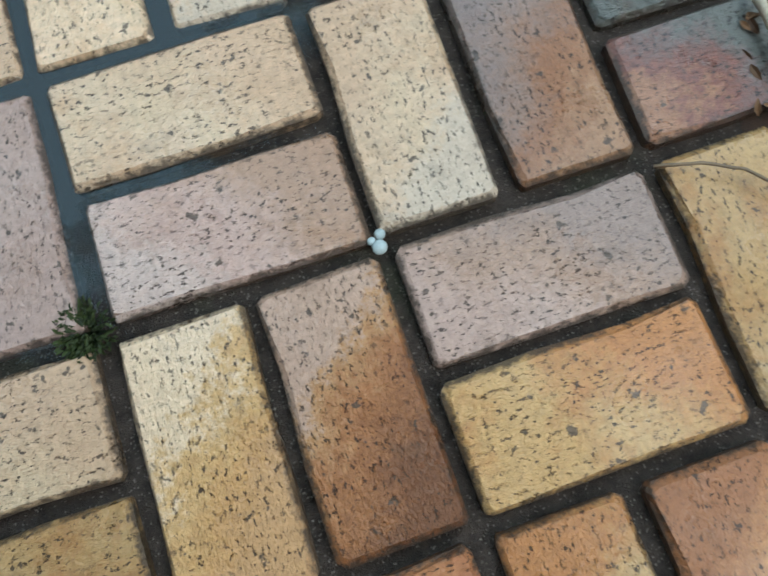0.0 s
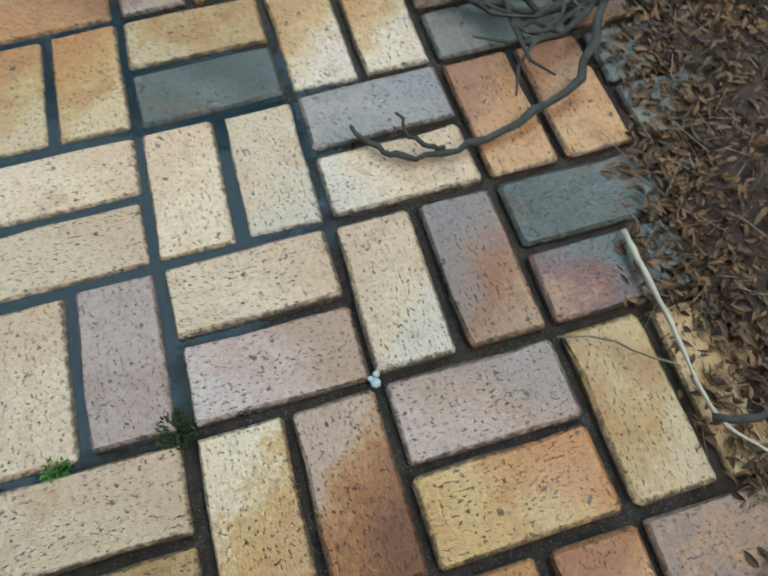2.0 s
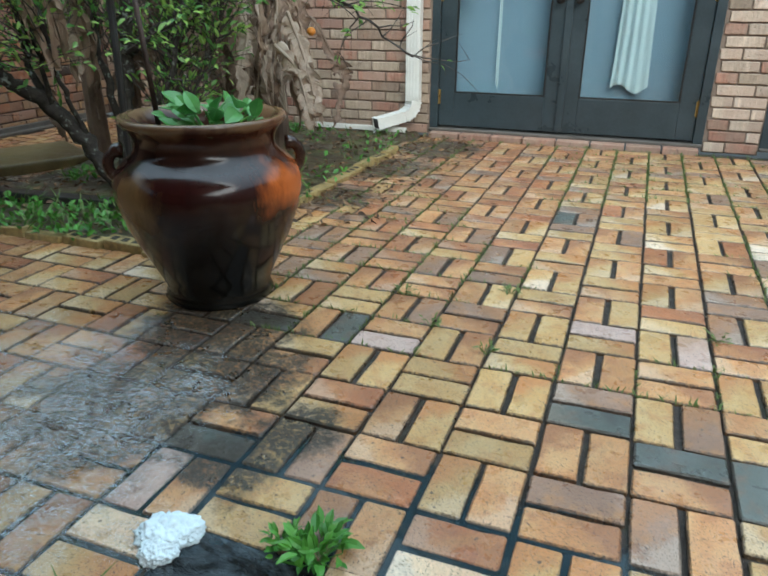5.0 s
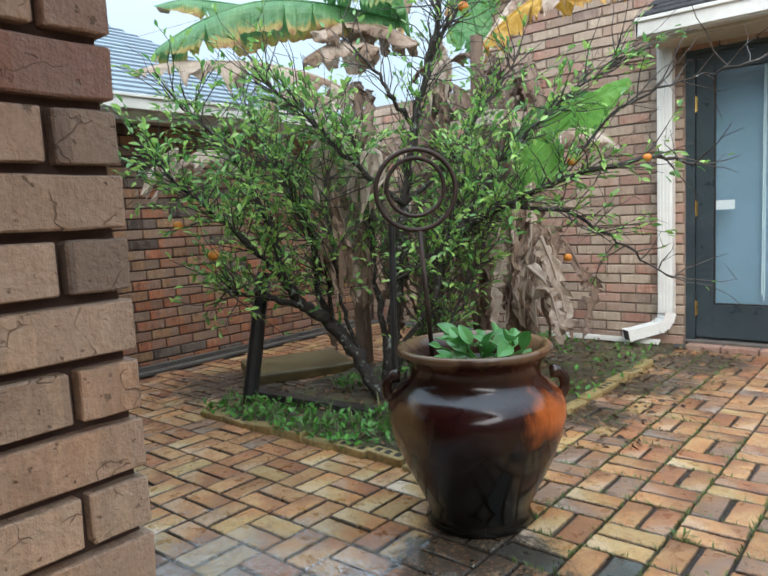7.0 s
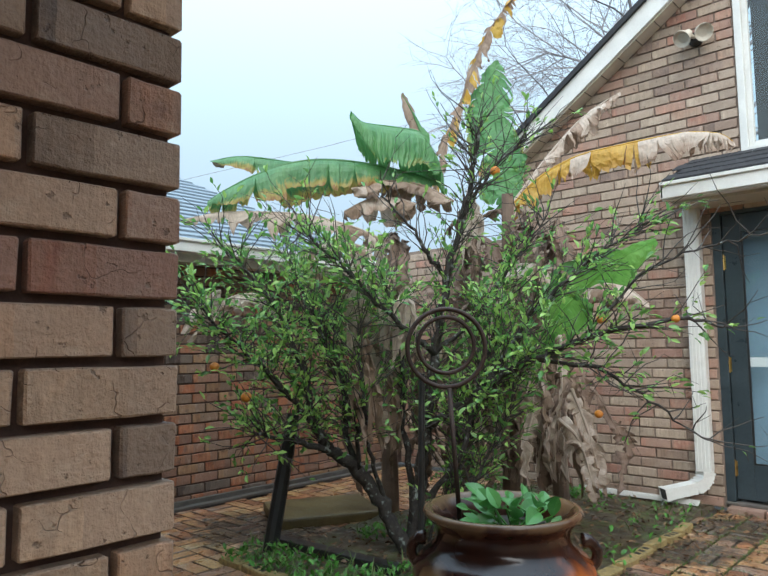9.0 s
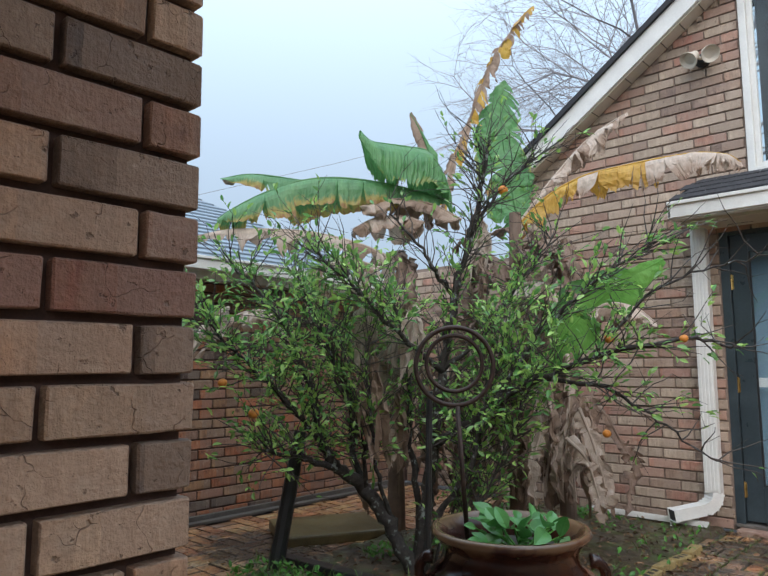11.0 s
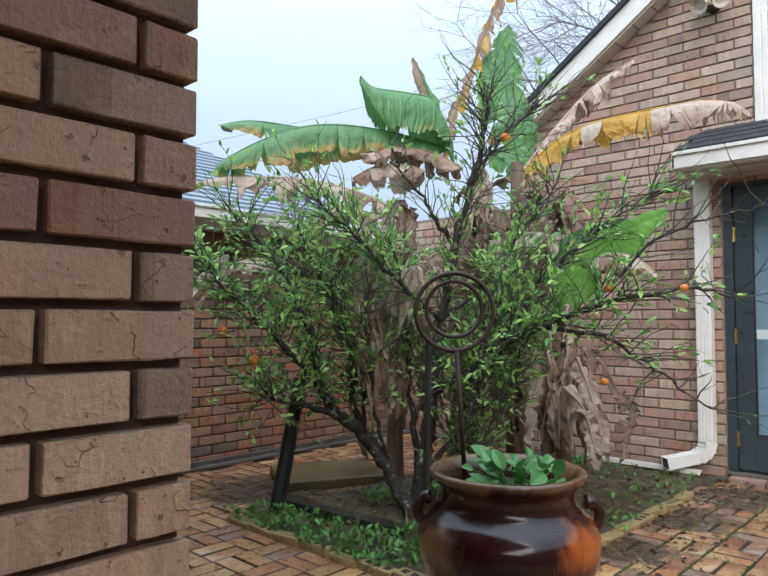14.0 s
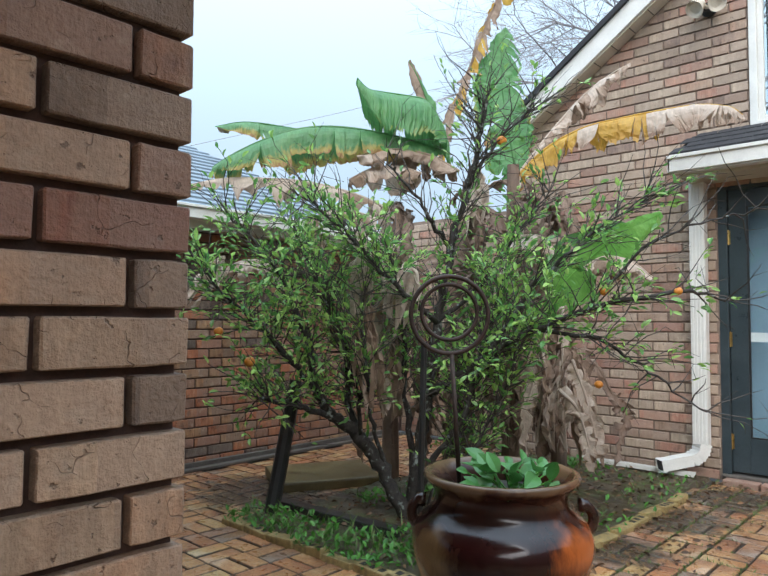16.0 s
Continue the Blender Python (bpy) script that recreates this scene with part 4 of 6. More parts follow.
part("hip_side", ([(EX, 4.2, EZ), (EX - 3.36, 0.84, EZ + 3.36 * slope), (EX - 6.72, 4.2, EZ)], [(0, 1, 2)]), ROOFSLATE, wing_roof)
plank = thing("wall_plank", "grey weathered plank along the damp wall's foot", "plank")
part("board", box(SIDE_X + 0.02, SIDE_X + 0.06, 1.2, 4.4, 0.0, 0.05, 0.004), PLANK, plank)
part("board", box(SIDE_X + 0.075, SIDE_X + 0.14, 1.2, 4.4, 0.0, 0.022, 0.004), PLANK, plank)

# planting bed with brick edging
def rolling(x0, x1, y0, y1, nx, ny, z, rise, scale, seed):
    """An uneven sheet with skirts down its sides."""
    v, f = [], []
    for j in range(ny + 1):
        for i in range(nx + 1):
            x, y = x0 + (x1 - x0) * i / nx, y0 + (y1 - y0) * j / ny
            q = Vector((x * scale, y * scale, seed))
            e = -0.06 if i in (0, nx) or j in (0, ny) else 0.0
            v.append((x, y, z + e + rise * (noise.noise(q) + 0.5 * noise.noise(q * 2.7) + 0.25 * noise.noise(q * 7))))
    for j in range(ny):
        for i in range(nx):
            k = j * (nx + 1) + i
            f.append((k, k + 1, k + nx + 2, k + nx + 1))
    return v, f


def bed_material():
    n = Nodes("wet_bed_mud")
    body = n.mix(n.ramp(n.noise(11, 5, 0.65), (0.35, 0), (0.65, 1)), (0.035, 0.025, 0.014), (0.085, 0.062, 0.032))
    body = n.mix(n.ramp(n.noise(4, 6, 0.7), (0.5, 0), (0.62, 0.8)), body, (0.06, 0.085, 0.018))
    n.bump(n.math("ADD", n.noise(14, 5, 0.7), n.math("MULTIPLY", n.noise(150, 4, 0.7), 0.4)), 0.9, 0.012)
    return n.done(body, n.ramp(n.noise(9, 3, 0.5), (0.4, 0.3), (0.6, 0.8)))


bed = part("garden_bed", rolling(-3.5, -1.87, 1.66, 4.61, 70, 110, 0.02, 0.016, 4.0, 2), bed_material(), smooth=True)
tagged(bed, "bare wet soil of the planting bed", "garden bed", kind="structure")
rs = random.Random(11)


def edging_brick(x, y, turn):
    e = thing("edging_brick", "mossy yellow cored brick set on edge along the bed", "brick", "bed edging")
    e.matrix_world = pose(x, y, rs.uniform(-0.014, 0.006), rs.uniform(-6, 6), rs.uniform(-4, 4), turn + rs.uniform(-3, 3))
    b = part("body", box(-0.095, 0.095, -0.034, 0.034, -0.03, 0.036, 0.008), MOSSBRICK, e)
    with_uv(b.data, [(0.5, 0.5)] * len(b.data.vertices))
    # thin dark boxes on the top paint the shade of the core holes
    for k in (-0.055, 0.0, 0.055) if rs.random() < 0.45 else ():
        part("core_slot", box(k - 0.015, k + 0.015, -0.016, 0.016, 0.0355, 0.0372), SOIL, e)


for k in range(8):
    edging_brick(-3.42 + 0.205 * k, 1.64 + rs.uniform(-0.01, 0.01), 0)
for k in range(11):
    edging_brick(-1.84 + rs.uniform(-0.01, 0.01), 1.75 + 0.205 * k, 90)
slab = part("stepping_slab", moved(box(-0.36, 0.36, -0.25, 0.25, 0, 0.07, 0.015), pose(-3.85, 2.65, 0.0, 2, 0, 62)), SLABM)
tagged(slab, "thick mossy brown stone slab lying by the bed", "stone slab")
sleeper = part("timber_edge", moved(box(-0.45, 0.45, -0.04, 0.04, 0, 0.05, 0.008), pose(-3.05, 2.02, 0.015, 0, 0, 4)), BLACK)
tagged(sleeper, "black rotten timber lying in the bed", "timber")
post = part("leaning_post", tube([(-3.42, 1.87, 0.0), (-3.425, 2.05, 0.76)], [0.045, 0.04], 10), BLACK)
tagged(post, "black metal post leaning in the bed", "post")
pole = part("thin_stake", tube([(-2.43, 2.0, 0.0), (-2.4, 2.0, 1.02)], 0.016, 8), BLACK)
tagged(pole, "thin black stake standing in the bed", "stake")

# glazed jar
jar = thing("glazed_jar", "large brown and orange glazed jar on the wet patio", "plant pot")
jar.location = (-1.59, 1.42, 0)
prof = [(0.0, 0.0), (0.175, 0.0), (0.185, 0.012), (0.178, 0.03), (0.172, 0.045), (0.19, 0.09), (0.225, 0.16), (0.26, 0.235), (0.287, 0.31), (0.302, 0.375), (0.301, 0.41), (0.288, 0.445), (0.262, 0.472), (0.236, 0.492), (0.223, 0.512), (0.22, 0.535),
        (0.226, 0.555), (0.24, 0.575), (0.257, 0.59), (0.263, 0.602), (0.258, 0.613), (0.244, 0.615), (0.232, 0.605), (0.215, 0.58), (0.205, 0.545), (0.205, 0.52)]
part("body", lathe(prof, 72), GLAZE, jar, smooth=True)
part("soil", lathe([(0.206, 0.535), (0.12, 0.545), (0.0, 0.55)], 32), SOIL, jar)
for a in (36, 216):
    ring_m = Euler((radians(90), 0, radians(a + 90))).to_matrix()
    c = Vector((0.262 * math.cos(radians(a)), 0.262 * math.sin(radians(a)), 0.464))
    arc = [c + Vector((math.cos(radians(a)), math.sin(radians(a)), 0)) * 0.042 * math.sin(radians(s)) + Vector((0, 0, 0.046)) * math.cos(radians(s)) for s in range(-10, 195, 15)]
    part("handle", tube(arc, [0.024] * 3 + [0.018] * 8 + [0.024] * (len(arc) - 11), 10), DARKGLAZE, jar, "looped dark brown lug handle", smooth=True)

ringstake = thing("ring_stake", "rusty iron garden stake with two rings, in the jar", "garden stake")
face_m = Euler((radians(90), 0, radians(43))).to_matrix()
part("outer_ring", torus((-1.785, 1.39, 1.142), 0.139, 0.0085, face_m), RUST, ringstake, smooth=True)
part("inner_ring", torus((-1.79, 1.395, 1.152), 0.1, 0.0075, face_m), RUST, ringstake, smooth=True)
part("rod", tube([(-1.775, 1.39, 1.0), (-1.745, 1.395, 0.55)], 0.0085, 8), RUST, ringstake, smooth=True)


def ovate(length, width, bend=0.25, n=5):
    """A leaf blade along +x, folded a little on its midrib."""
    v, f = [], []
    for k in range(n + 1):
        t = k / n
        w = width * math.sin(math.pi * min(1, t * 0.92 + 0.06)) ** 0.8 * 0.5
        z = -bend * length * t * t
        v += [(length * t, -w, z + w * 0.35), (length * t, 0, z), (length * t, w, z + w * 0.35)]
    for k in range(n):
        a = 3 * k
        f += [(a, a + 3, a + 4, a + 1), (a + 1, a + 4, a + 5, a + 2)]
    return v, f


def scatter_leaves(spots, length, width, seed, up=0.3, spread=1.0, n=3):
    """Leaves at (place, direction) spots, as one mesh."""
    r = random.Random(seed)
    verts, faces = [], []
    for p, d in spots:
        s = r.uniform(0.6, 1.25)
        lv, lf = ovate(length * s, width * s, r.uniform(0.1, 0.5), n)
        d = (Vector(d).normalized() + Vector((r.uniform(-1, 1), r.uniform(-1, 1), r.uniform(-1, 1) + up)) * spread).normalized()
        m = Matrix.Translation(p) @ d.to_track_quat("X", "Z").to_matrix().to_4x4() @ pose(0, 0, 0, r.uniform(-60, 60), 0, 0)
        k = len(verts)
        verts += [m @ Vector(q) for q in lv]
        faces += [tuple(i + k for i in f) for f in lf]
    return verts, faces


pothos = thing("potted_plant", "low broad-leaved green plant growing in the jar", "plant")
r = random.Random(3)
spots = []
for k in range(46):
    a, q = r.uniform(0, 6.28), r.uniform(0.02, 0.16)
    spots.append(((-1.535 + q * math.cos(a), 1.4 + q * math.sin(a), 0.55 + r.uniform(0.0, 0.09)), (math.cos(a), math.sin(a), 0.2)))
part("leaves", scatter_leaves(spots, 0.068, 0.044, 4, 0.6, 0.9, 6), PLANTER, pothos)
part("stem", join(*[tube([(-1.535, 1.4, 0.54), (p[0], p[1], p[2])], 0.003, 4) for p, d in spots[:18]]), WEED, pothos)

# citrus tree
tree = thing("citrus_tree", "spreading citrus tree with sparse leaves and a few oranges", "tree")
BOUGHS = []


def limb(r0, r1, *points):
    BOUGHS.append((curve(points, 6), r0, r1))


limb(0.055, 0.032, (-2.8, 2.37, -0.02), (-2.94, 2.29, 0.27), (-3.03, 2.2, 0.45), (-3.1, 2.05, 0.58), (-3.13, 1.95, 0.73))
limb(0.05, 0.01, (-2.8, 2.37, -0.02), (-2.78, 2.43, 0.41), (-2.74, 2.45, 0.69), (-2.69, 2.47, 1.11), (-2.62, 2.51, 1.53), (-2.54, 2.56, 1.89), (-2.46, 2.56, 2.15), (-2.39, 2.54, 2.39))
limb(0.03, 0.008, (-2.84, 2.42, -0.02), (-2.9, 2.5, 0.35), (-2.98, 2.52, 0.75), (-2.96, 2.5, 1.2), (-3.02, 2.4, 1.6))
limb(0.028, 0.008, (-2.8, 2.34, -0.02), (-2.68, 2.4, 0.3), (-2.5, 2.45, 0.6), (-2.42, 2.55, 1.0), (-2.3, 2.6, 1.4))
limb(0.024, 0.008, (-3.1, 2.05, 0.58), (-3.16, 1.79, 0.67), (-3.2, 1.61, 0.71))
limb(0.028, 0.006, (-3.13, 1.95, 0.73), (-3.15, 1.91, 0.97), (-3.3, 1.9, 1.25), (-3.38, 1.81, 1.47), (-3.64, 1.69, 1.74))
limb(0.026, 0.007, (-3.03, 2.2, 0.45), (-3.21, 2.28, 0.7), (-3.19, 2.42, 0.99), (-3.18, 2.55, 1.26))
limb(0.018, 0.005, (-2.62, 2.51, 1.53), (-2.65, 2.36, 1.68), (-2.7, 2.26, 1.84), (-2.78, 2.14, 1.98))
limb(0.014, 0.005, (-2.54, 2.56, 1.89), (-2.39, 2.68, 2.17), (-2.22, 2.83, 2.36))
limb(0.032, 0.006, (-2.74, 2.45, 0.69), (-2.38, 2.5, 0.92), (-2.08, 2.5, 1.08), (-1.71, 2.55, 1.2), (-1.42, 2.69, 1.27), (-1.27, 2.83, 1.22))
limb(0.014, 0.004, (-2.08, 2.5, 1.08), (-1.76, 2.66, 1.01), (-1.55, 2.73, 0.85), (-1.38, 2.89, 0.69))
limb(0.02, 0.005, (-2.38, 2.5, 0.92), (-2.16, 2.55, 1.24), (-1.88, 2.65, 1.53), (-1.6, 2.77, 1.74))
limb(0.01, 0.003, (-1.85, 2.57, 1.18), (-1.53, 2.7, 1.51), (-1.29, 2.86, 1.61), (-1.04, 3.02, 1.68))
limb(0.02, 0.005, (-2.69, 2.47, 1.11), (-2.75, 2.12, 1.35), (-2.83, 1.9, 1.57), (-2.98, 1.76, 1.75))
limb(0.022, 0.005, (-3.13, 1.95, 0.73), (-3.21, 1.72, 1.0), (-3.36, 1.57, 1.19), (-3.38, 1.4, 1.36))
limb(0.022, 0.005, (-3.21, 2.28, 0.7), (-3.24, 2.23, 1.11), (-3.36, 2.1, 1.43), (-3.52, 2.07, 1.77))
limb(0.018, 0.005, (-2.69, 2.47, 1.11), (-2.53, 2.74, 1.37), (-2.45, 2.93, 1.64), (-2.3, 3.06, 1.9))
limb(0.012, 0.003, (-2.76, 2.42, -0.02), (-2.62, 2.55, 0.35), (-2.52, 2.6, 0.75), (-2.44, 2.62, 1.1))
limb(0.011, 0.003, (-2.74, 2.4, -0.02), (-2.5, 2.42, 0.3), (-2.34, 2.5, 0.62), (-2.24, 2.6, 0.95))
limb(0.012, 0.003, (-2.78, 2.44, -0.02), (-2.72, 2.62, 0.4), (-2.7, 2.75, 0.8), (-2.62, 2.85, 1.2))
limb(0.018, 0.005, (-2.94, 2.29, 0.27), (-2.9, 2.16, 0.6), (-2.86, 2.06, 0.95), (-2.84, 2.0, 1.25))
limb(0.016, 0.005, (-3.03, 2.2, 0.45), (-2.97, 2.1, 0.75), (-3.0, 1.98, 1.05), (-3.06, 1.88, 1.35))
r = random.Random(21)
twigs, spots = [], []
for n, (pts, r0, r1) in enumerate(BOUGHS):
    rad = [r0 + (r1 - r0) * k / (len(pts) - 1) for k in range(len(pts))]
    wob = [p + Vector((r.uniform(-1, 1), r.uniform(-1, 1), r.uniform(-1, 1))) * 0.012 * (0 if k in (0, len(pts) - 1) else 1) for k, p in enumerate(pts)]
    part("trunk" if n < 2 else "branch", tube(wob, [q * 0.82 * r.uniform(0.88, 1.14) for q in rad], 8), BARK, tree, smooth=True)
    bare = 0.14 if n == 12 else 0.34 if n in (1, 7, 8) else 0.5 if n in (2, 10, 11) or n > 16 else 0.85
    for k in range(3 if n else 14, len(wob)):
        if wob[k].x > -1.55:
            bare *= 0.75
        if wob[k].z < (0.22 if 17 <= n < 20 else 0.62):
            continue
        for _ in range(1 if wob[k].x > -1.6 or n == 7 else 2 if n in (10, 12) else 4):
            d = (wob[k] - wob[k - 1]).normalized()
            d = (d * 0.6 + Vector((r.uniform(-1, 1), r.uniform(-1, 1), r.uniform(-0.5, 1)))).normalized()
            q, ln = wob[k].copy(), r.uniform(0.16, 0.42)
            line = [q.copy()]
            for s in range(4):
                d = (d + Vector((r.uniform(-1, 1), r.uniform(-1, 1), r.uniform(-0.7, 0.8))) * 0.35).normalized()
                q = q + d * ln / 4
                line.append(q.copy())
                if r.random() < (0.85 * bare + 0.03) * (0.45 if q.z > 1.75 else 1.0):
                    for _ in range(r.randint(1, 3)):
                        spots.append((q + Vector((r.uniform(-1, 1), r.uniform(-1, 1), r.uniform(-1, 1))) * 0.02, d))
                if r.random() < (0.3 if q.x > -1.7 else 0.58):
                    e = (d + Vector((r.uniform(-1, 1), r.uniform(-1, 1), r.uniform(-1, 1))) * 1.1).normalized()
                    tip = q + e * r.uniform(0.05, 0.16)
                    twigs.append(tube([q, q + e * 0.04, tip], [0.002, 0.0016, 0.0009], 3, False))
                    if r.random() < 0.8 * bare * (0.35 if q.z > 1.75 else 1.0):
                        for w in (0.4, 0.7, 1.0):
                            spots.append((q.lerp(tip, w), e))
            twigs.append(tube(line, [0.0042, 0.0034, 0.0026, 0.002, 0.0012], 5, False))
tagged(part("fine_twig", join(*twigs), TWIG, tree, "dark bare twigs"), kind="stuff")
tagged(part("crown", scatter_leaves(spots, 0.043, 0.02, 7, 0.45, 0.6, 4), CITRUS, tree, "small glossy green leaves"), kind="stuff")


def ball(c, rad, seed, squash=0.93):
    bm = bmesh.new()
    bmesh.ops.create_icosphere(bm, subdivisions=3 if rad > 0.02 else 2, radius=rad)
    for q in bm.verts:
        q.co = q.co * (1 + 0.04 * noise.noise(q.co * 30 + Vector((seed, 0, 0))))
        q.co.z *= squash
    bm.verts.index_update()
    out = [q.co + Vector(c) for q in bm.verts], [tuple(q.index for q in f.verts) for f in bm.faces]
    bm.free()
    return out


for n, c in enumerate(((-1.43, 2.68, 1.265), (-1.73, 2.55, 1.27), (-3.23, 1.57, 0.9), (-1.8, 2.63, 0.81), (-3.34, 1.45, 1.06), (-2.39, 2.68, 2.15))):
    part("orange", ball(c, 0.021 + 0.004 * (n % 3), n), ORANGE, tree, "ripe orange fruit", smooth=True)

# banana plants
def banana_leaf(parent, points, width, droop, tear, mats, seed, label="", brown=0.2, tip=0.0, across=None, crumple=0.0, short=0.35):
    """A blade torn into strips that hang apart from its midrib; mats: blade, and the strips that withered."""
    rr = random.Random(seed)
    line = curve(points, 18)
    n = len(line)
    part("midrib", tube(line, [0.011 * (1 - 0.8 * k / n) for k in range(n)], 6), mats[0], parent)
    verts, faces, mi, local = [], [], [], []
    across_n = 8
    down = Vector((0, 0, -1))
    for s in (-1, 1):
        k = 1
        while k < n - 2:
            span = max(2, min(n - 1 - k, int(rr.expovariate(max(tear, 0.02)) * 1.6) + 2))
            hang, lean, twist = rr.uniform(0.7, 1.2), rr.uniform(-0.3, 0.3), rr.uniform(-1, 1) * tear * 1.6
            length, start = 1 - short * rr.random() ** 2, rr.uniform(0.05, 0.6) if tear > 0.2 else rr.uniform(0.3, 0.85)
            narrow = rr.uniform(0.6, 1.0) if short > 0.5 else rr.uniform(0.15, 0.75) if tear > 0.2 else rr.uniform(0.05, 0.4)
            mid_t = (k + span / 2) / (n - 1)
            which = 1 if rr.random() < brown * 0.4 or mid_t > 1 - tip + rr.uniform(-0.12, 0.12) else 0
            first = len(verts)
            mid = (line[k] + line[min(n - 1, k + span)]) * 0.5
            for q in range(span + 1):
                i = min(n - 1, k + q)
                d = (line[min(n - 1, i + 1)] - line[i - 1]).normalized()
                side = d.cross(Vector((0, 0, 1)))
                side = (side.normalized() if side.length > 0.05 else Vector((0.7, 0.7, 0))) * s
                if across:
                    side = (Vector(across) - d * d.dot(Vector(across))).normalized() * s
                t = i / (n - 1)
                w = width * (math.sin(math.pi * (0.1 + 0.86 * t)) ** 0.6) * length * (1 - 0.12 * rr.random())
                p = line[i].copy()
                for c in range(across_n + 1):
                    u = c / across_n
                    if c:
                        bend = min(1.5, droop * hang * (0.25 + u * 1.15))
                        p = p + (side * math.cos(bend) + down * math.sin(bend) + d * lean * u) * (w / across_n)
                    pull = narrow * max(0.0, (u - start) / (1 - start)) ** 1.3
                    centre = p - (line[i] - mid)
                    place = p.lerp(centre, pull)
                    fold = (q / span - 0.5) * twist * u * u
                    place = place + side.cross(d).normalized() * fold * span * 0.012
                    verts.append(place)
                    local.append((u, t + s * 3.0))
            for q in range(span):
                for c in range(across_n):
                    a = first + q * (across_n + 1) + c
                    faces.append((a, a + 1, a + across_n + 2, a + across_n + 1))
                    mi.append(which)
            k += span
    if crumple:
        verts = [Vector(q) + (noise.noise_vector(Vector(q) * 8 + Vector((seed, 0, 0))) * crumple + noise.noise_vector(Vector(q) * 26) * crumple * 0.5) * (0.25 + 0.75 * local[i][0]) for i, q in enumerate(verts)]
    ob = part("leaf_blade", (verts, faces, mi), mats, parent, label, smooth=False)
    with_uv(ob.data, local)
    return ob


banana = thing("banana_clump", "frost-browned banana clump with green, yellow and dead leaves", "banana plant")
for x, y, h, rad in ((-3.1, 3.33, 2.1, 0.075), (-2.82, 3.47, 2.2, 0.08), (-3.57, 3.05, 1.7, 0.065), (-2.54, 3.6, 1.45, 0.06), (-3.3, 3.5, 1.9, 0.07)):
    part("stem", tube(curve([(x, y, -0.02), (x + 0.02, y - 0.02, h * 0.5), (x + 0.05, y - 0.05, h)]), [rad * (1 - 0.04 * k) for k in range(13)], 12), DEAD, banana, "brown sheathed stem")
SIDEWAYS = (0.73, 0.68, 0.0)
banana_leaf(banana, ((-3.08, 2.98, 2.28), (-3.27, 2.68, 2.35), (-3.46, 2.41, 2.38), (-3.61, 2.20, 2.35), (-3.76, 2.01, 2.26), (-3.86, 1.85, 2.15), (-3.94, 1.78, 2.08)), 0.27, 1.75, 0.13, (FRAYED, FRAYED), 1, "arching green leaf with frayed yellow-brown edge", 0.0, 0.0, None, 0.01, 0.35)
banana_leaf(banana, ((-3.60, 2.83, 2.40), (-3.76, 2.60, 2.44), (-3.89, 2.42, 2.45), (-4.01, 2.23, 2.47), (-4.13, 2.12, 2.48), (-4.26, 2.00, 2.45)), 0.17, 1.7, 0.22, (FRAYED, DEADMID), 2, "arching green leaf with torn brown edge", 0.25, 0.0, None, 0.015, 0.5)
banana_leaf(banana, ((-3.07, 2.99, 2.24), (-3.07, 2.97, 2.46), (-3.11, 2.89, 2.59), (-3.18, 2.75, 2.61), (-3.27, 2.61, 2.62), (-3.31, 2.53, 2.63), (-3.34, 2.46, 2.69)), 0.36, 1.5, 0.03, (BANANA, BANANA), 3, "broad folded green leaf", 0.0, 0.0, None, 0.015, 0.1)
banana_leaf(banana, ((-3.14, 3.06, 2.30), (-3.18, 3.00, 2.60), (-3.23, 2.94, 2.80), (-3.27, 2.89, 2.91)), 0.075, 0.9, 0.06, (BANANA, DEADMID), 12, "green leaf with a withered brown tip", 0.1, 0.5, SIDEWAYS, 0.02)
banana_leaf(banana, ((-2.85, 3.61, 2.12), (-2.89, 3.58, 2.43), (-2.93, 3.55, 2.75), (-2.94, 3.54, 3.04), (-2.91, 3.55, 3.26)), 0.27, 0.6, 0.2, (BANANA, FRAYED), 4, "upright torn green leaf", 0.25, 0.0, SIDEWAYS, 0.035, 0.5)
banana_leaf(banana, ((-3.20, 3.14, 2.19), (-3.16, 3.22, 2.57), (-3.09, 3.33, 2.90), (-3.01, 3.38, 3.15), (-2.91, 3.45, 3.43), (-2.80, 3.54, 3.63), (-2.69, 3.63, 3.79)), 0.125, 1.4, 0.6, (DEADMID, YELLOW), 5, "tall withered brown leaf with yellow shreds", 0.6, 0.0, SIDEWAYS, 0.035, 0.6)
banana_leaf(banana, ((-2.78, 3.42, 2.08), (-2.58, 3.51, 2.29), (-2.34, 3.59, 2.41), (-2.06, 3.64, 2.44), (-1.84, 3.71, 2.46), (-1.64, 3.76, 2.46), (-1.49, 3.79, 2.42), (-1.43, 3.83, 2.37)), 0.2, 2.2, 0.5, (YELLOW, DEADPALE), 6, "yellow drooping leaf with bleached tip", 0.4, 0.44, None, 0.022, 0.5)
banana_leaf(banana, ((-2.83, 3.50, 2.10), (-2.70, 3.66, 2.37), (-2.59, 3.82, 2.60), (-2.46, 3.93, 2.78), (-2.32, 4.04, 2.91), (-2.23, 4.10, 2.97)), 0.19, 1.9, 0.3, (DEADPALE, DEADMID), 7, "dead grey-brown leaf with crumpled strips", 0.9, 0.0, None, 0.05, 0.4)
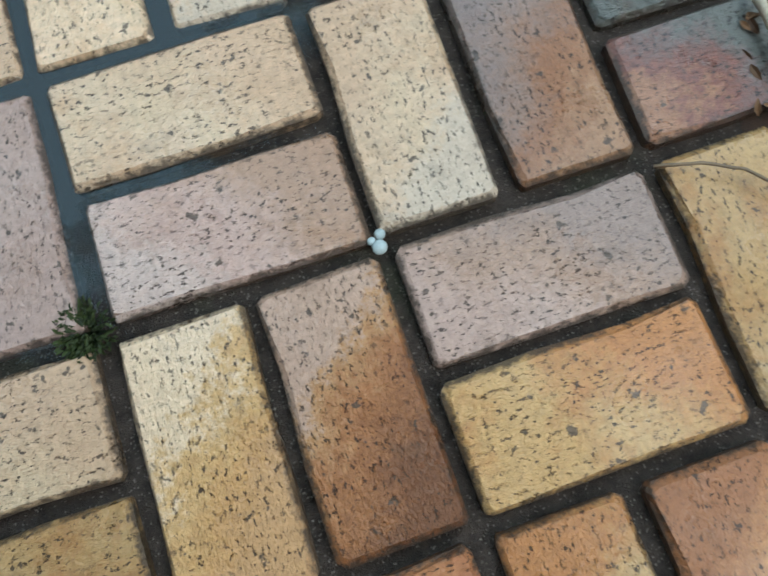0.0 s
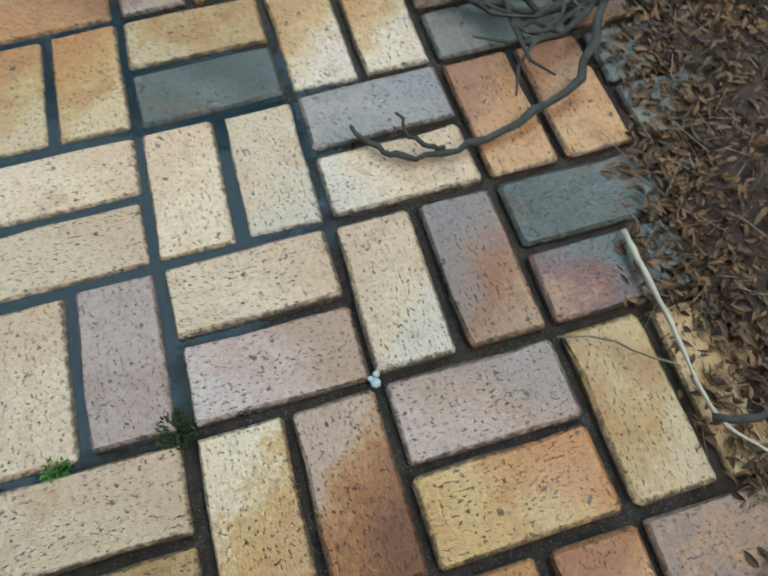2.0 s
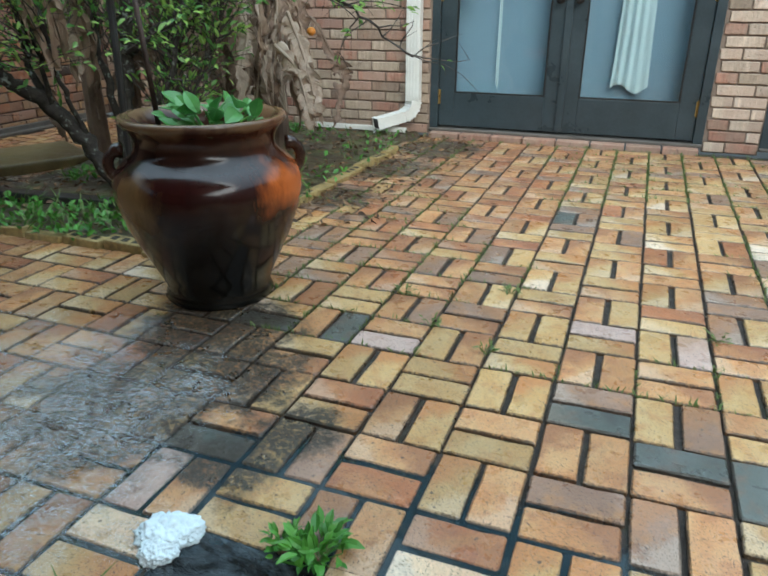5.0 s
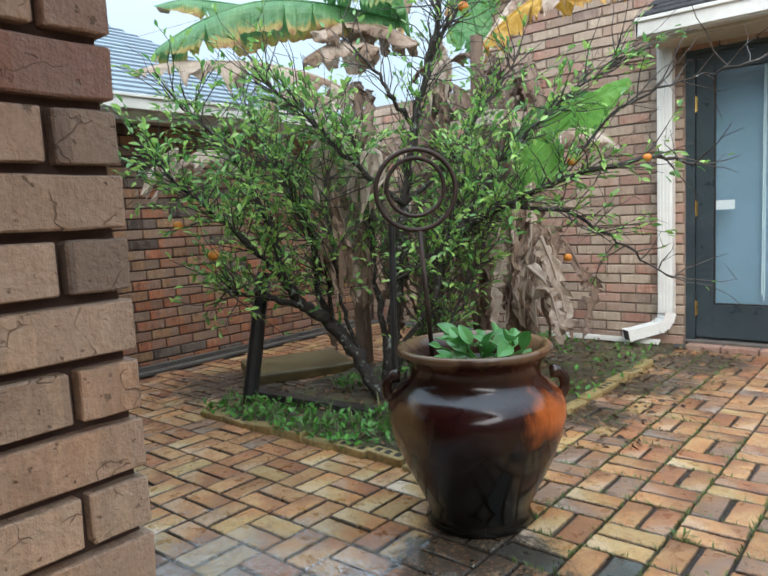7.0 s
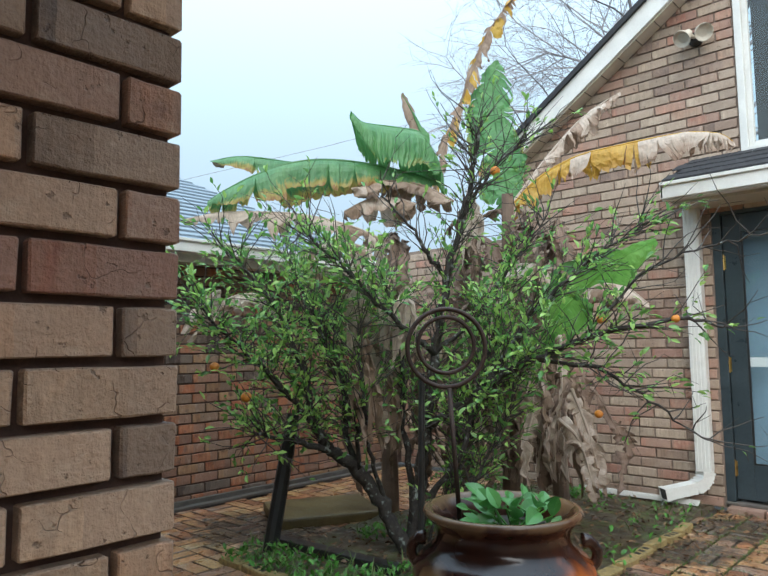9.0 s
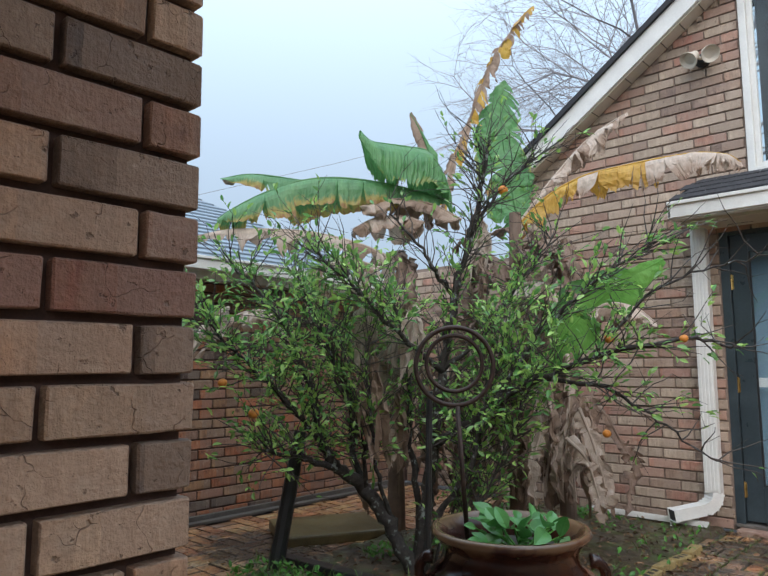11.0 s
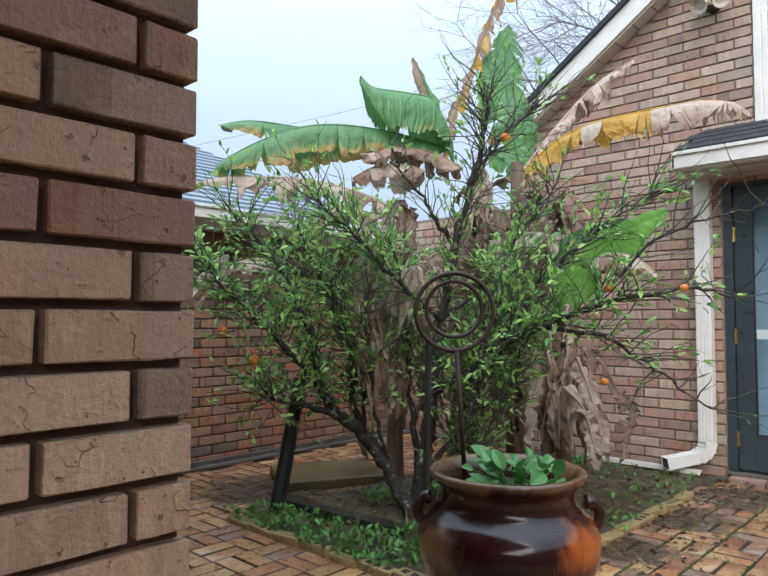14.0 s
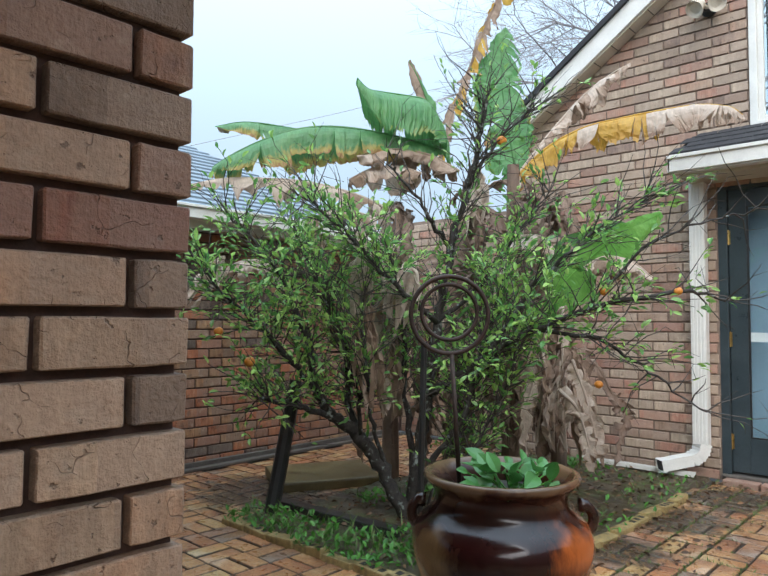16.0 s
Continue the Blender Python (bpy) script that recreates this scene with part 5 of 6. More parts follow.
banana_leaf(banana, ((-3.28, 2.69, 1.86), (-3.41, 2.49, 1.95), (-3.58, 2.26, 2.01), (-3.72, 2.06, 2.02), (-3.88, 1.84, 2.01), (-4.01, 1.66, 1.96)), 0.16, 2.2, 0.4, (DEADPALE, DEADMID), 8, "dead brown leaf hanging in a fringe", 0.8, 0.0, None, 0.02, 0.6)
banana_leaf(banana, ((-2.63, 3.37, 1.02), (-2.42, 3.39, 1.32), (-2.22, 3.43, 1.52), (-2.00, 3.42, 1.66), (-1.79, 3.47, 1.77)), 0.15, 0.35, 0.03, (YOUNG, YOUNG), 9, "bright green young leaf", 0.0, 0.0, (-0.45, -0.3, 0.84), 0.015)
banana_leaf(banana, ((-2.68, 3.37, 1.3), (-2.45, 3.5, 1.6), (-2.2, 3.6, 1.72), (-1.98, 3.66, 1.74)), 0.13, 0.5, 0.05, (BANANA, BANANA), 16, "green leaf against the brick", 0.0, 0.0, (-0.3, -0.3, 0.9), 0.02)
banana_leaf(banana, ((-2.68, 3.14, 1.56), (-2.56, 3.17, 1.66), (-2.43, 3.22, 1.65), (-2.38, 3.28, 1.57)), 0.14, 1.4, 0.12, (DEADPALE, DEADMID), 14, "bleached crumpled leaf", 0.2, 0.0, None, 0.05)
banana_leaf(banana, ((-2.25, 3.41, 1.46), (-2.11, 3.40, 1.52), (-1.97, 3.46, 1.49), (-1.86, 3.51, 1.39)), 0.15, 1.6, 0.1, (DEADPALE, DEADMID), 10, "bleached crumpled leaf", 0.2, 0.0, None, 0.04)
banana_leaf(banana, ((-3.08, 2.80, 2.08), (-3.2, 2.72, 2.13), (-3.33, 2.6, 2.12), (-3.45, 2.5, 2.05)), 0.2, 1.6, 0.12, (DEADPALE, DEADMID), 17, "bleached sagging leaf", 0.3, 0.0, None, 0.04)
banana_leaf(banana, ((-3.3, 2.62, 1.78), (-3.5, 2.45, 1.86), (-3.62, 2.36, 1.8), (-3.72, 2.28, 1.68)), 0.15, 1.6, 0.3, (DEADPALE, DEADMID), 18, "dead brown fringed leaf", 0.6, 0.0, None, 0.04)


def pleated(points, width, folds, deep, turn, seed):
    """A dead blade shrunk into lengthwise pleats, hanging along points."""
    rr = random.Random(seed)
    line = curve(points, 12)
    n, m = len(line), folds * 4
    side = Vector((math.cos(turn), math.sin(turn), 0.0))
    out = Vector((-side.y, side.x, 0.0))
    verts, faces, local = [], [], []
    ends = [rr.uniform(0.45, 1.0) for _ in range(m + 1)]
    for i in range(n):
        t = i / (n - 1)
        w = width * 1.25 * (0.12 + 0.88 * math.sin(math.pi * min(1.0, 0.04 + 0.58 * t)))
        for c in range(m + 1):
            u = c / m
            stop = 1 - (1 - ends[c]) * max(0.0, t - 0.3) / 0.7
            p = line[int(round(i * stop))].copy()
            fold = abs((u * folds) % 1.0 - 0.5) * 2 - 0.5
            p += side * (u - 0.5) * w + out * fold * deep * (0.3 + t)
            p += noise.noise_vector(p * 7 + Vector((seed, 0, 0))) * 0.04 * (0.2 + t)
            p += noise.noise_vector(p * 22) * 0.026
            verts.append(p)
            local.append((u * 0.5 + 0.15 * t, t * 2 + seed * 0.37))
    for i in range(n - 1):
        for c in range(m):
            a = i * (m + 1) + c
            faces.append((a, a + 1, a + m + 2, a + m + 1))
    ob = part("dead_leaf", (verts, faces), DEADPALE if seed % 2 else DEADMID, banana, "pleated bleached dead leaf hanging down")
    with_uv(ob.data, local)


for seed, (wide, folds, pts) in enumerate((
        (0.13, 3, ((-2.92, 2.08, 1.66), (-2.89, 2.07, 1.36), (-2.89, 2.05, 1.06))),
        (0.10, 2, ((-2.84, 2.05, 1.30), (-2.82, 2.09, 0.98), (-2.80, 2.14, 0.61))),
        (0.19, 4, ((-2.76, 2.31, 1.50), (-2.76, 2.26, 1.28), (-2.82, 2.23, 1.04))),
        (0.09, 2, ((-2.89, 2.01, 1.12), (-2.89, 2.04, 0.88), (-2.90, 2.06, 0.56))),
        (0.20, 4, ((-2.36, 3.35, 0.90), (-2.38, 3.29, 0.57), (-2.36, 3.33, 0.28))),
        (0.18, 3, ((-2.30, 3.41, 0.95), (-2.26, 3.41, 0.57), (-2.23, 3.47, 0.12))),
        (0.22, 4, ((-2.55, 3.30, 1.02), (-2.58, 3.31, 0.61), (-2.60, 3.31, 0.25))),
        (0.20, 4, ((-2.69, 3.17, 1.02), (-2.71, 3.17, 0.71), (-2.69, 3.22, 0.35))),
        (0.14, 3, ((-2.59, 3.20, 1.72), (-2.63, 3.19, 1.47), (-2.60, 3.24, 1.21))),
        (0.16, 3, ((-3.47, 2.25, 1.70), (-3.50, 2.24, 1.51), (-3.47, 2.28, 1.33))),
        (0.16, 3, ((-2.84, 3.07, 2.21), (-2.84, 3.09, 1.92), (-2.88, 3.09, 1.60))),
        (0.14, 3, ((-2.97, 2.36, 1.06), (-2.95, 2.40, 0.74), (-3.00, 2.38, 0.46))),
        (0.18, 3, ((-3.93, 1.86, 1.52), (-3.97, 1.80, 1.40), (-4.00, 1.74, 1.2))))):
    pleated(pts, wide * 0.78, folds, 0.05, 0.75 + 0.25 * math.sin(seed * 2.3), seed + 1)
r = random.Random(31)
for k in range(44):
    x0, y0 = ((-3.1, 3.33), (-2.82, 3.47), (-3.57, 3.05), (-2.54, 3.6), (-3.3, 3.4), (-2.95, 3.3))[k % 6]
    a = r.uniform(-2.7, 0.9)
    q, h = r.uniform(0.1, 0.48), r.uniform(0.7, 2.05)
    dx, dy = math.cos(a) * q, math.sin(a) * q
    low = max(0.06, h - r.uniform(0.5, 1.1))
    sx, sy = r.uniform(-0.1, 0.1), r.uniform(-0.1, 0.1)
    banana_leaf(banana, ((x0, y0, h), (x0 + dx * 0.6, y0 + dy * 0.6, h + 0.06), (x0 + dx, y0 + dy, h - 0.2), (x0 + dx * 1.05 + sx, y0 + dy * 1.05 + sy, (h + low) / 2), (x0 + dx * 0.95, y0 + dy * 0.95, low)),
                r.uniform(0.05, 0.12), r.uniform(0.3, 1.0), 0.5, (DEAD, DEAD), 100 + k, "", 0.3, 0.0, (r.uniform(-1, 1), r.uniform(-1, 1), 0.0), 0.045)

banana_leaf(banana, ((-2.93, 3.01, 2.11), (-3.08, 2.86, 2.22), (-3.23, 2.65, 2.24), (-3.35, 2.47, 2.18)), 0.2, 1.4, 0.15, (DEADMID, DEADPALE), 15, "dead brown sagging leaf", 0.3, 0.0, None, 0.05)
r = random.Random(77)
HANGING = ((-3.2, 2.62, 1.6, 0.75), (-3.14, 2.68, 1.3, 0.45), (-3.24, 2.6, 1.15, 0.55), (-2.95, 2.95, 1.25, 0.4), (-2.7, 3.1, 1.15, 0.2), (-2.6, 3.22, 0.95, 0.15), (-2.48, 3.25, 1.05, 0.3), (-2.38, 3.3, 1.2, 0.25), (-2.33, 3.34, 0.95, 0.12), (-2.8, 3.0, 0.9, 0.12), (-3.35, 2.8, 1.9, 1.2), (-2.9, 3.1, 1.9, 1.3))
for k in range(36):
    x, y, top, low = HANGING[k % 12]
    x, y, low = x + r.uniform(-0.07, 0.07), y + r.uniform(-0.02, 0.2) * (k > 11), low + r.uniform(0, 0.3)
    a = r.uniform(-0.9, 0.9) + 0.75
    tone = (DEADPALE, DEADMID) if k in (0, 1, 2, 7, 8, 10) else (DEADMID, DEADPALE) if k % 3 == 0 else (DEAD, DEADMID)
    banana_leaf(banana, ((x - 0.05, y + 0.12, top - 0.1), (x, y, top), (x + r.uniform(-0.04, 0.06), y - 0.03, (top + low) / 2), (x + r.uniform(-0.06, 0.06), y, low)), r.uniform(0.04, 0.085), r.uniform(0.6, 1.3), 0.45, tone, 300 + k, "dead leaf hanging in shreds", 0.5, 0.0, (math.cos(a), math.sin(a), 0.0), 0.05)

banana_leaf(banana, ((-3.09, 2.28, 1.64), (-3.08, 2.3, 1.38), (-3.12, 2.28, 1.09), (-3.11, 2.31, 0.8)), 0.05, 0.5, 0.3, (DEADPALE, DEADMID), 500, "bleached dead leaf hanging in shreds", 0.35, 0.0, (0.7, 0.5, 0.1), 0.045)
banana_leaf(banana, ((-2.98, 2.33, 1.38), (-2.97, 2.35, 1.12), (-3.01, 2.33, 0.87), (-2.99, 2.37, 0.58)), 0.06, 0.5, 0.3, (DEADPALE, DEADMID), 501, "bleached dead leaf hanging in shreds", 0.35, 0.0, (0.7, 0.5, 0.1), 0.045)
banana_leaf(banana, ((-2.88, 2.41, 1.42), (-2.96, 2.35, 1.27), (-2.99, 2.34, 1.09), (-2.97, 2.36, 0.98)), 0.085, 0.5, 0.3, (DEADPALE, DEADMID), 502, "bleached dead leaf hanging in shreds", 0.35, 0.0, (0.7, 0.5, 0.1), 0.045)
banana_leaf(banana, ((-2.27, 3.1, 0.72), (-2.19, 3.18, 0.6), (-2.15, 3.23, 0.4), (-2.13, 3.27, 0.22)), 0.07, 0.5, 0.3, (DEADPALE, DEADMID), 503, "bleached dead leaf hanging in shreds", 0.35, 0.0, (0.7, 0.5, 0.1), 0.045)
banana_leaf(banana, ((-2.23, 3.2, 0.89), (-2.18, 3.26, 0.68), (-2.14, 3.3, 0.45), (-2.14, 3.32, 0.3)), 0.07, 0.5, 0.3, (DEADPALE, DEADMID), 504, "bleached dead leaf hanging in shreds", 0.35, 0.0, (0.7, 0.5, 0.1), 0.045)
banana_leaf(banana, ((-2.44, 2.99, 1.01), (-2.4, 3.04, 0.8), (-2.45, 3.01, 0.54), (-2.44, 3.04, 0.3)), 0.06, 0.5, 0.3, (DEADPALE, DEADMID), 505, "bleached dead leaf hanging in shreds", 0.35, 0.0, (0.7, 0.5, 0.1), 0.045)
banana_leaf(banana, ((-3.75, 2.25, 1.35), (-3.85, 2.1, 1.5), (-3.98, 1.92, 1.45), (-4.14, 1.77, 1.2)), 0.13, 1.3, 0.35, (DEADPALE, DEADMID), 401, "bleached crumpled leaf", 0.3, 0.0, None, 0.05)

# bare tree beyond the gable
far_tree = thing("bare_tree", "tall leafless tree with hanging twigs behind the gable", "tree")
r = random.Random(8)
wood, fine = [], []


def grow(p, d, ln, rad, depth):
    line = [p.copy()]
    for s in range(5):
        d = (d + Vector((r.uniform(-1, 1), r.uniform(-1, 1), r.uniform(-0.6, 0.5))) * 0.22).normalized()
        p = p + d * ln / 5
        line.append(p.copy())
        if depth < 4 and s > 0:
            for _ in range(2):
                e = (d + Vector((r.uniform(-1, 1), r.uniform(-1, 1), r.uniform(-0.8, 0.7))) * 1.0).normalized()
                grow(p, e, ln * r.uniform(0.45, 0.65), rad * 0.4, depth + 1)
    (wood if depth < 2 else fine).append(tube(line, [rad * (1 - 0.13 * k) for k in range(6)], 5 if depth < 2 else 3, False))


part("trunk", tube([(-4.7, 12.0, -0.1), (-4.6, 12.0, 3.0), (-4.4, 12.0, 5.5)], [0.3, 0.24, 0.18], 10), BARK, far_tree)
for a in range(9):
    grow(Vector((-4.5, 12.0, 3.9 + 0.24 * a)), Vector((math.cos(a * 1.1), math.sin(a * 1.1) * 0.6, 0.8)).normalized(), 3.8, 0.05, 1)
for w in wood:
    part("branch", w, HAZEGREY, far_tree)
tagged(part("fine_twig", join(*fine), HAZEGREY, far_tree), kind="stuff")

wire = part("overhead_wire", tube(curve(((-15.7, 4.09, 3.85), (-13.23, 6.07, 4.48), (-10.12, 8.49, 5.27), (-7.65, 10.34, 5.86), (-4.42, 12.0, 5.45)), 4), 0.005, 5), HAZEGREY)
tagged(wire, "thin grey overhead wire reaching the bare tree", "wire")

# water: flooded joints, the running film and the drain
def blob(cx, cy, rx, ry, z, seed, n=64, rings=1):
    """A flat sheet with a wandering shore."""
    pts = []
    for k in range(n):
        a = 2 * math.pi * k / n
        s = 1 + 0.3 * noise.noise(Vector((math.cos(a) * 1.6, math.sin(a) * 1.6, seed))) + 0.1 * noise.noise(Vector((math.cos(a) * 6, math.sin(a) * 6, seed))) + 0.06 * noise.noise(Vector((math.cos(a) * 25, math.sin(a) * 25, seed)))
        pts.append((cx + rx * s * math.cos(a), cy + ry * s * math.sin(a), z))
    return pts + [(cx, cy, z)], [(k, (k + 1) % n, n) for k in range(n)]


puddle = part("puddle", blob(-0.72, 0.34, 1.05, 0.6, -0.0042, 3, 420), STILL)
tagged(puddle, "still rain water standing in the paver joints", "puddle", kind="structure")
film = part("running_water", blob(-1.78, 0.38, 0.95, 0.85, 0.0035, 8), FILM)
tagged(film, "thin rippling sheet of rain water on the pavers", "water", kind="structure")
DR = (-1.005, -0.715, 0.155, 0.415)
drain = thing("patio_drain", "square patio drain pit brimming with dark water", "drain")
pit = part("water", rolling(DR[0], DR[1], DR[2], DR[3], 60, 54, -0.002, 0.0035, 26.0, 5), DRAINWATER, drain, "rippling dark water", smooth=True)
part("rim", join(box(DR[0] - 0.008, DR[0], DR[2], DR[3], -0.05, -0.004), box(DR[1], DR[1] + 0.008, DR[2], DR[3], -0.05, -0.004), box(DR[0], DR[1], DR[3], DR[3] + 0.008, -0.05, -0.004), box(DR[0], DR[1], DR[2] - 0.008, DR[2], -0.05, -0.004)), SAND, drain)
foam = thing("foam", "white froth floating at the drain's corner", "foam")
r = random.Random(2)
def froth_lump(cx, cy, rad, seed):
    bm = bmesh.new()
    bmesh.ops.create_icosphere(bm, subdivisions=5, radius=1)
    for q in bm.verts:
        d = q.co.normalized()
        k = 1 + 0.25 * noise.noise(d * 2.2 + Vector((seed, 0, 0))) + 0.16 * noise.noise(d * 7) + 0.07 * noise.noise(d * 19)
        q.co = Vector((cx + d.x * rad * k, cy + d.y * rad * k, 0.006 + d.z * rad * 0.55 * k))
    bm.verts.index_update()
    out = [q.co.copy() for q in bm.verts], [tuple(q.index for q in f.verts) for f in bm.faces]
    bm.free()
    return out


part("froth", join(froth_lump(-1.025, 0.375, 0.05, 1), froth_lump(-0.995, 0.395, 0.036, 2), froth_lump(-1.01, 0.335, 0.036, 3)), FOAM, foam, smooth=True)
pebble = part("pebble", join(ball((-0.001, -0.002, -0.003), 0.0058, 1, 0.7), ball((0.002, 0.007, -0.003), 0.0042, 2, 0.7), ball((-0.005, 0.004, -0.004), 0.0035, 3, 0.7)), PEBBLE, None, smooth=True)
tagged(pebble, "pale blue pebbles caught in a paver joint", "pebble")


# weeds, moss, grass
def clump(name, label, cx, cy, rad, count, length, width, mat, seed, tall=0.05, z=0.0):
    rr = random.Random(seed)
    s = []
    for k in range(count):
        a, q = rr.uniform(0, 6.28), rad * math.sqrt(rr.random())
        s.append(((cx + q * math.cos(a), cy + q * math.sin(a), z + rr.uniform(0, tall)), (math.cos(a), math.sin(a), 0.6)))
    ob = thing(name, label, "weed", "weeds")
    part("leaves", scatter_leaves(s, length, width, seed, 0.5, 0.7, 3), mat, ob)
    part("stem", join(*[tube([(cx, cy, z - 0.01), (p[0], p[1], p[2])], 0.0012, 3) for p, d in s[::3]]), mat, ob)
    return ob


clump("weed", "bright green weed tuft at the drain's edge", -0.73, 0.43, 0.05, 80, 0.032, 0.017, WEED, 1, 0.04)
clump("grass_tuft", "few thin green grass blades beside the drain", -1.06, 0.17, 0.012, 12, 0.09, 0.004, GRASS, 31, 0.01)
clump("weed", "bright green weed tuft at the drain's edge", -0.80, 0.43, 0.03, 60, 0.018, 0.01, WEED, 11, 0.03)
clump("weed", "small ferny weeds along the drain's near edge", -0.72, 0.13, 0.045, 80, 0.018, 0.009, WEED, 2, 0.03)
clump("weed", "small ferny weeds along the drain's near edge", -0.82, 0.14, 0.04, 40, 0.02, 0.01, WEED, 12, 0.03)
clump("weed", "small ferny weeds along the drain's near edge", -0.93, 0.15, 0.04, 24, 0.02, 0.01, WEED, 13, 0.02)
clump("moss", "dark moss tuft in a paver joint", -0.213, 0.008, 0.02, 260, 0.005, 0.0022, MOSS, 3, 0.008, -0.006)
clump("moss", "green moss tuft in a paver joint", -0.335, 0.002, 0.013, 220, 0.004, 0.002, WEED, 4, 0.007, -0.006)
for k, (x, y) in enumerate(((-0.82, 1.42), (-0.62, 1.3), (-0.98, 1.63), (-0.63, 1.75), (0.02, 1.62), (0.22, 1.63))):
    clump("weed", "green weed sprouting in a paver joint", x, y, 0.03, 22, 0.02, 0.006, GRASS, 20 + k, 0.02)
r = random.Random(41)
blades, broad = [], []
for k in range(9000):
    x, y = r.uniform(-3.5, -1.8), r.uniform(1.6, 4.3)
    edge = min(y - 1.62, -1.82 - x)
    if y > 2.6 and x > -2.7 and r.random() < 0.85:
        continue
    if noise.noise(Vector((x * 2.2, y * 2.2, 4))) + (0.45 if edge < 0.3 else 0.0) < 0.1:
        continue
    (broad if r.random() < 0.6 else blades).append(((x, y, 0.02 + r.uniform(0, 0.06)), (r.uniform(-1, 1), r.uniform(-1, 1), 0.8)))
scraps = []
for k in range(1300):
    x, y = r.uniform(-3.48, -1.9), r.uniform(1.7, 4.55)
    scraps.append(((x, y, 0.03 + r.uniform(0, 0.012)), (r.uniform(-1, 1), r.uniform(-1, 1), 0.05)))
for k in range(380):
    x, y = -1.82 + 0.5 * r.random() ** 2, r.uniform(2.2, 4.5)
    scraps.append(((x, y, 0.004 + r.uniform(0, 0.01)), (r.uniform(-1, 1), r.uniform(-1, 1), 0.05)))
fallen_leaves = thing("bed_litter", "brown fallen leaves scattered over the bed", "leaf litter", kind="stuff")
tagged(part("dead_leaves", scatter_leaves(scraps, 0.035, 0.017, 45, 0.05, 0.35, 3), LITTER, fallen_leaves), kind="stuff")
cover = thing("bed_weeds", "low green weeds covering the bed's edge", "weeds", kind="stuff")
tagged(part("broad_leaves", scatter_leaves(broad, 0.035, 0.02, 42, 0.4, 0.7, 3), WEED, cover), kind="stuff")
tagged(part("grass_blades", scatter_leaves(blades, 0.07, 0.006, 43, 0.6, 0.5, 3), GRASS, cover), kind="stuff")
tufts = []
for k in range(11000):
    i, j = r.randint(-9, 5), r.randint(6, 22)
    along = r.random()
    x, y = ((i + r.uniform(-0.03, 0.03)) * M, (j + along) * M) if r.random() < 0.55 else ((i + along) * M, (j + r.uniform(-0.03, 0.03)) * M)
    d = noise.noise(Vector((x * 1.3, y * 1.3, 9))) + (0.25 if y > 3.2 else 0.0) + (0.55 if x < -1.3 and y > 3.0 else 0.3 if x < -1.4 and y > 2.0 else 0) + (0.2 if y > 4.3 else 0)
    if y < 4.6 and d > 0.1:
        tufts.append(((x, y, -0.008), (r.uniform(-1, 1), r.uniform(-1, 1), 1.2)))
grass = thing("joint_grass", "short grass sprouting in the paver joints", "grass", kind="stuff")
tagged(part("blades", scatter_leaves(tufts, 0.024, 0.0045, 44, 0.8, 0.6, 2), GRASS, grass), kind="stuff")

# leaf litter, fallen branches
def shore_at(y):
    return 0.295 + 0.45 * max(0, y) + 0.1 * noise.noise(Vector((y * 7, 0, 2))) + 0.04 * noise.noise(Vector((y * 31, 0, 5)))


r = random.Random(51)
spots, needles = [], []
for k in range(17000):
    x, y = r.uniform(0.24, 0.8), r.uniform(-0.65, 0.45)
    shore = shore_at(y)
    if x < shore + r.uniform(-0.008, 0.05):
        continue
    z = r.uniform(0.0, 0.022) * min(1, (x - shore) * 6 + 0.15)
    spots.append(((x, y, z), (r.uniform(-1, 1), r.uniform(-1, 1), 0.1)))
    if r.random() < 0.06:
        a = r.uniform(0, 6.28)
        l = r.uniform(0.015, 0.05)
        needles.append(tube([(x, y, z + 0.006), (x + l * math.cos(a), y + l * math.sin(a), z + r.uniform(0.0, 0.01))], 0.00055, 3))
mv, mf = [], []
for j in range(111):
    for i in range(61):
        x, y = 0.24 + 0.01 * i, -0.65 + 0.01 * j
        q = Vector((x * 40, y * 40, 1))
        ends = min(0.0, 0.3 * (y + 0.5 + 0.1 * noise.noise(Vector((x * 9, 3, 0)))), 0.3 * (0.36 - y + 0.1 * noise.noise(Vector((x * 9, 7, 0)))), 0.3 * (0.72 - x + 0.12 * noise.noise(Vector((y * 8, 9, 0)))))
        mv.append((x, y, ends + min(0.014, -0.012 + 0.16 * (x - shore_at(y))) + 0.006 * noise.noise(q) + 0.004 * noise.noise(q * 2.3)))
mf = [(j * 61 + i, j * 61 + i + 1, j * 61 + i + 62, j * 61 + i + 61) for j in range(110) for i in range(60)]
litter = thing("leaf_litter", "heap of wet brown dead leaves on the pavers", "leaf litter", kind="stuff")
tagged(part("dead_leaves", scatter_leaves(spots, 0.015, 0.006, 52, 0.05, 0.6, 3), LITTER, litter), kind="stuff")
tagged(part("humus", (mv, mf), HUMUS, litter, "black-brown rotted leaf mould", smooth=True), kind="stuff")
tagged(part("needles", join(*needles), DRYSTEM, litter), kind="stuff")


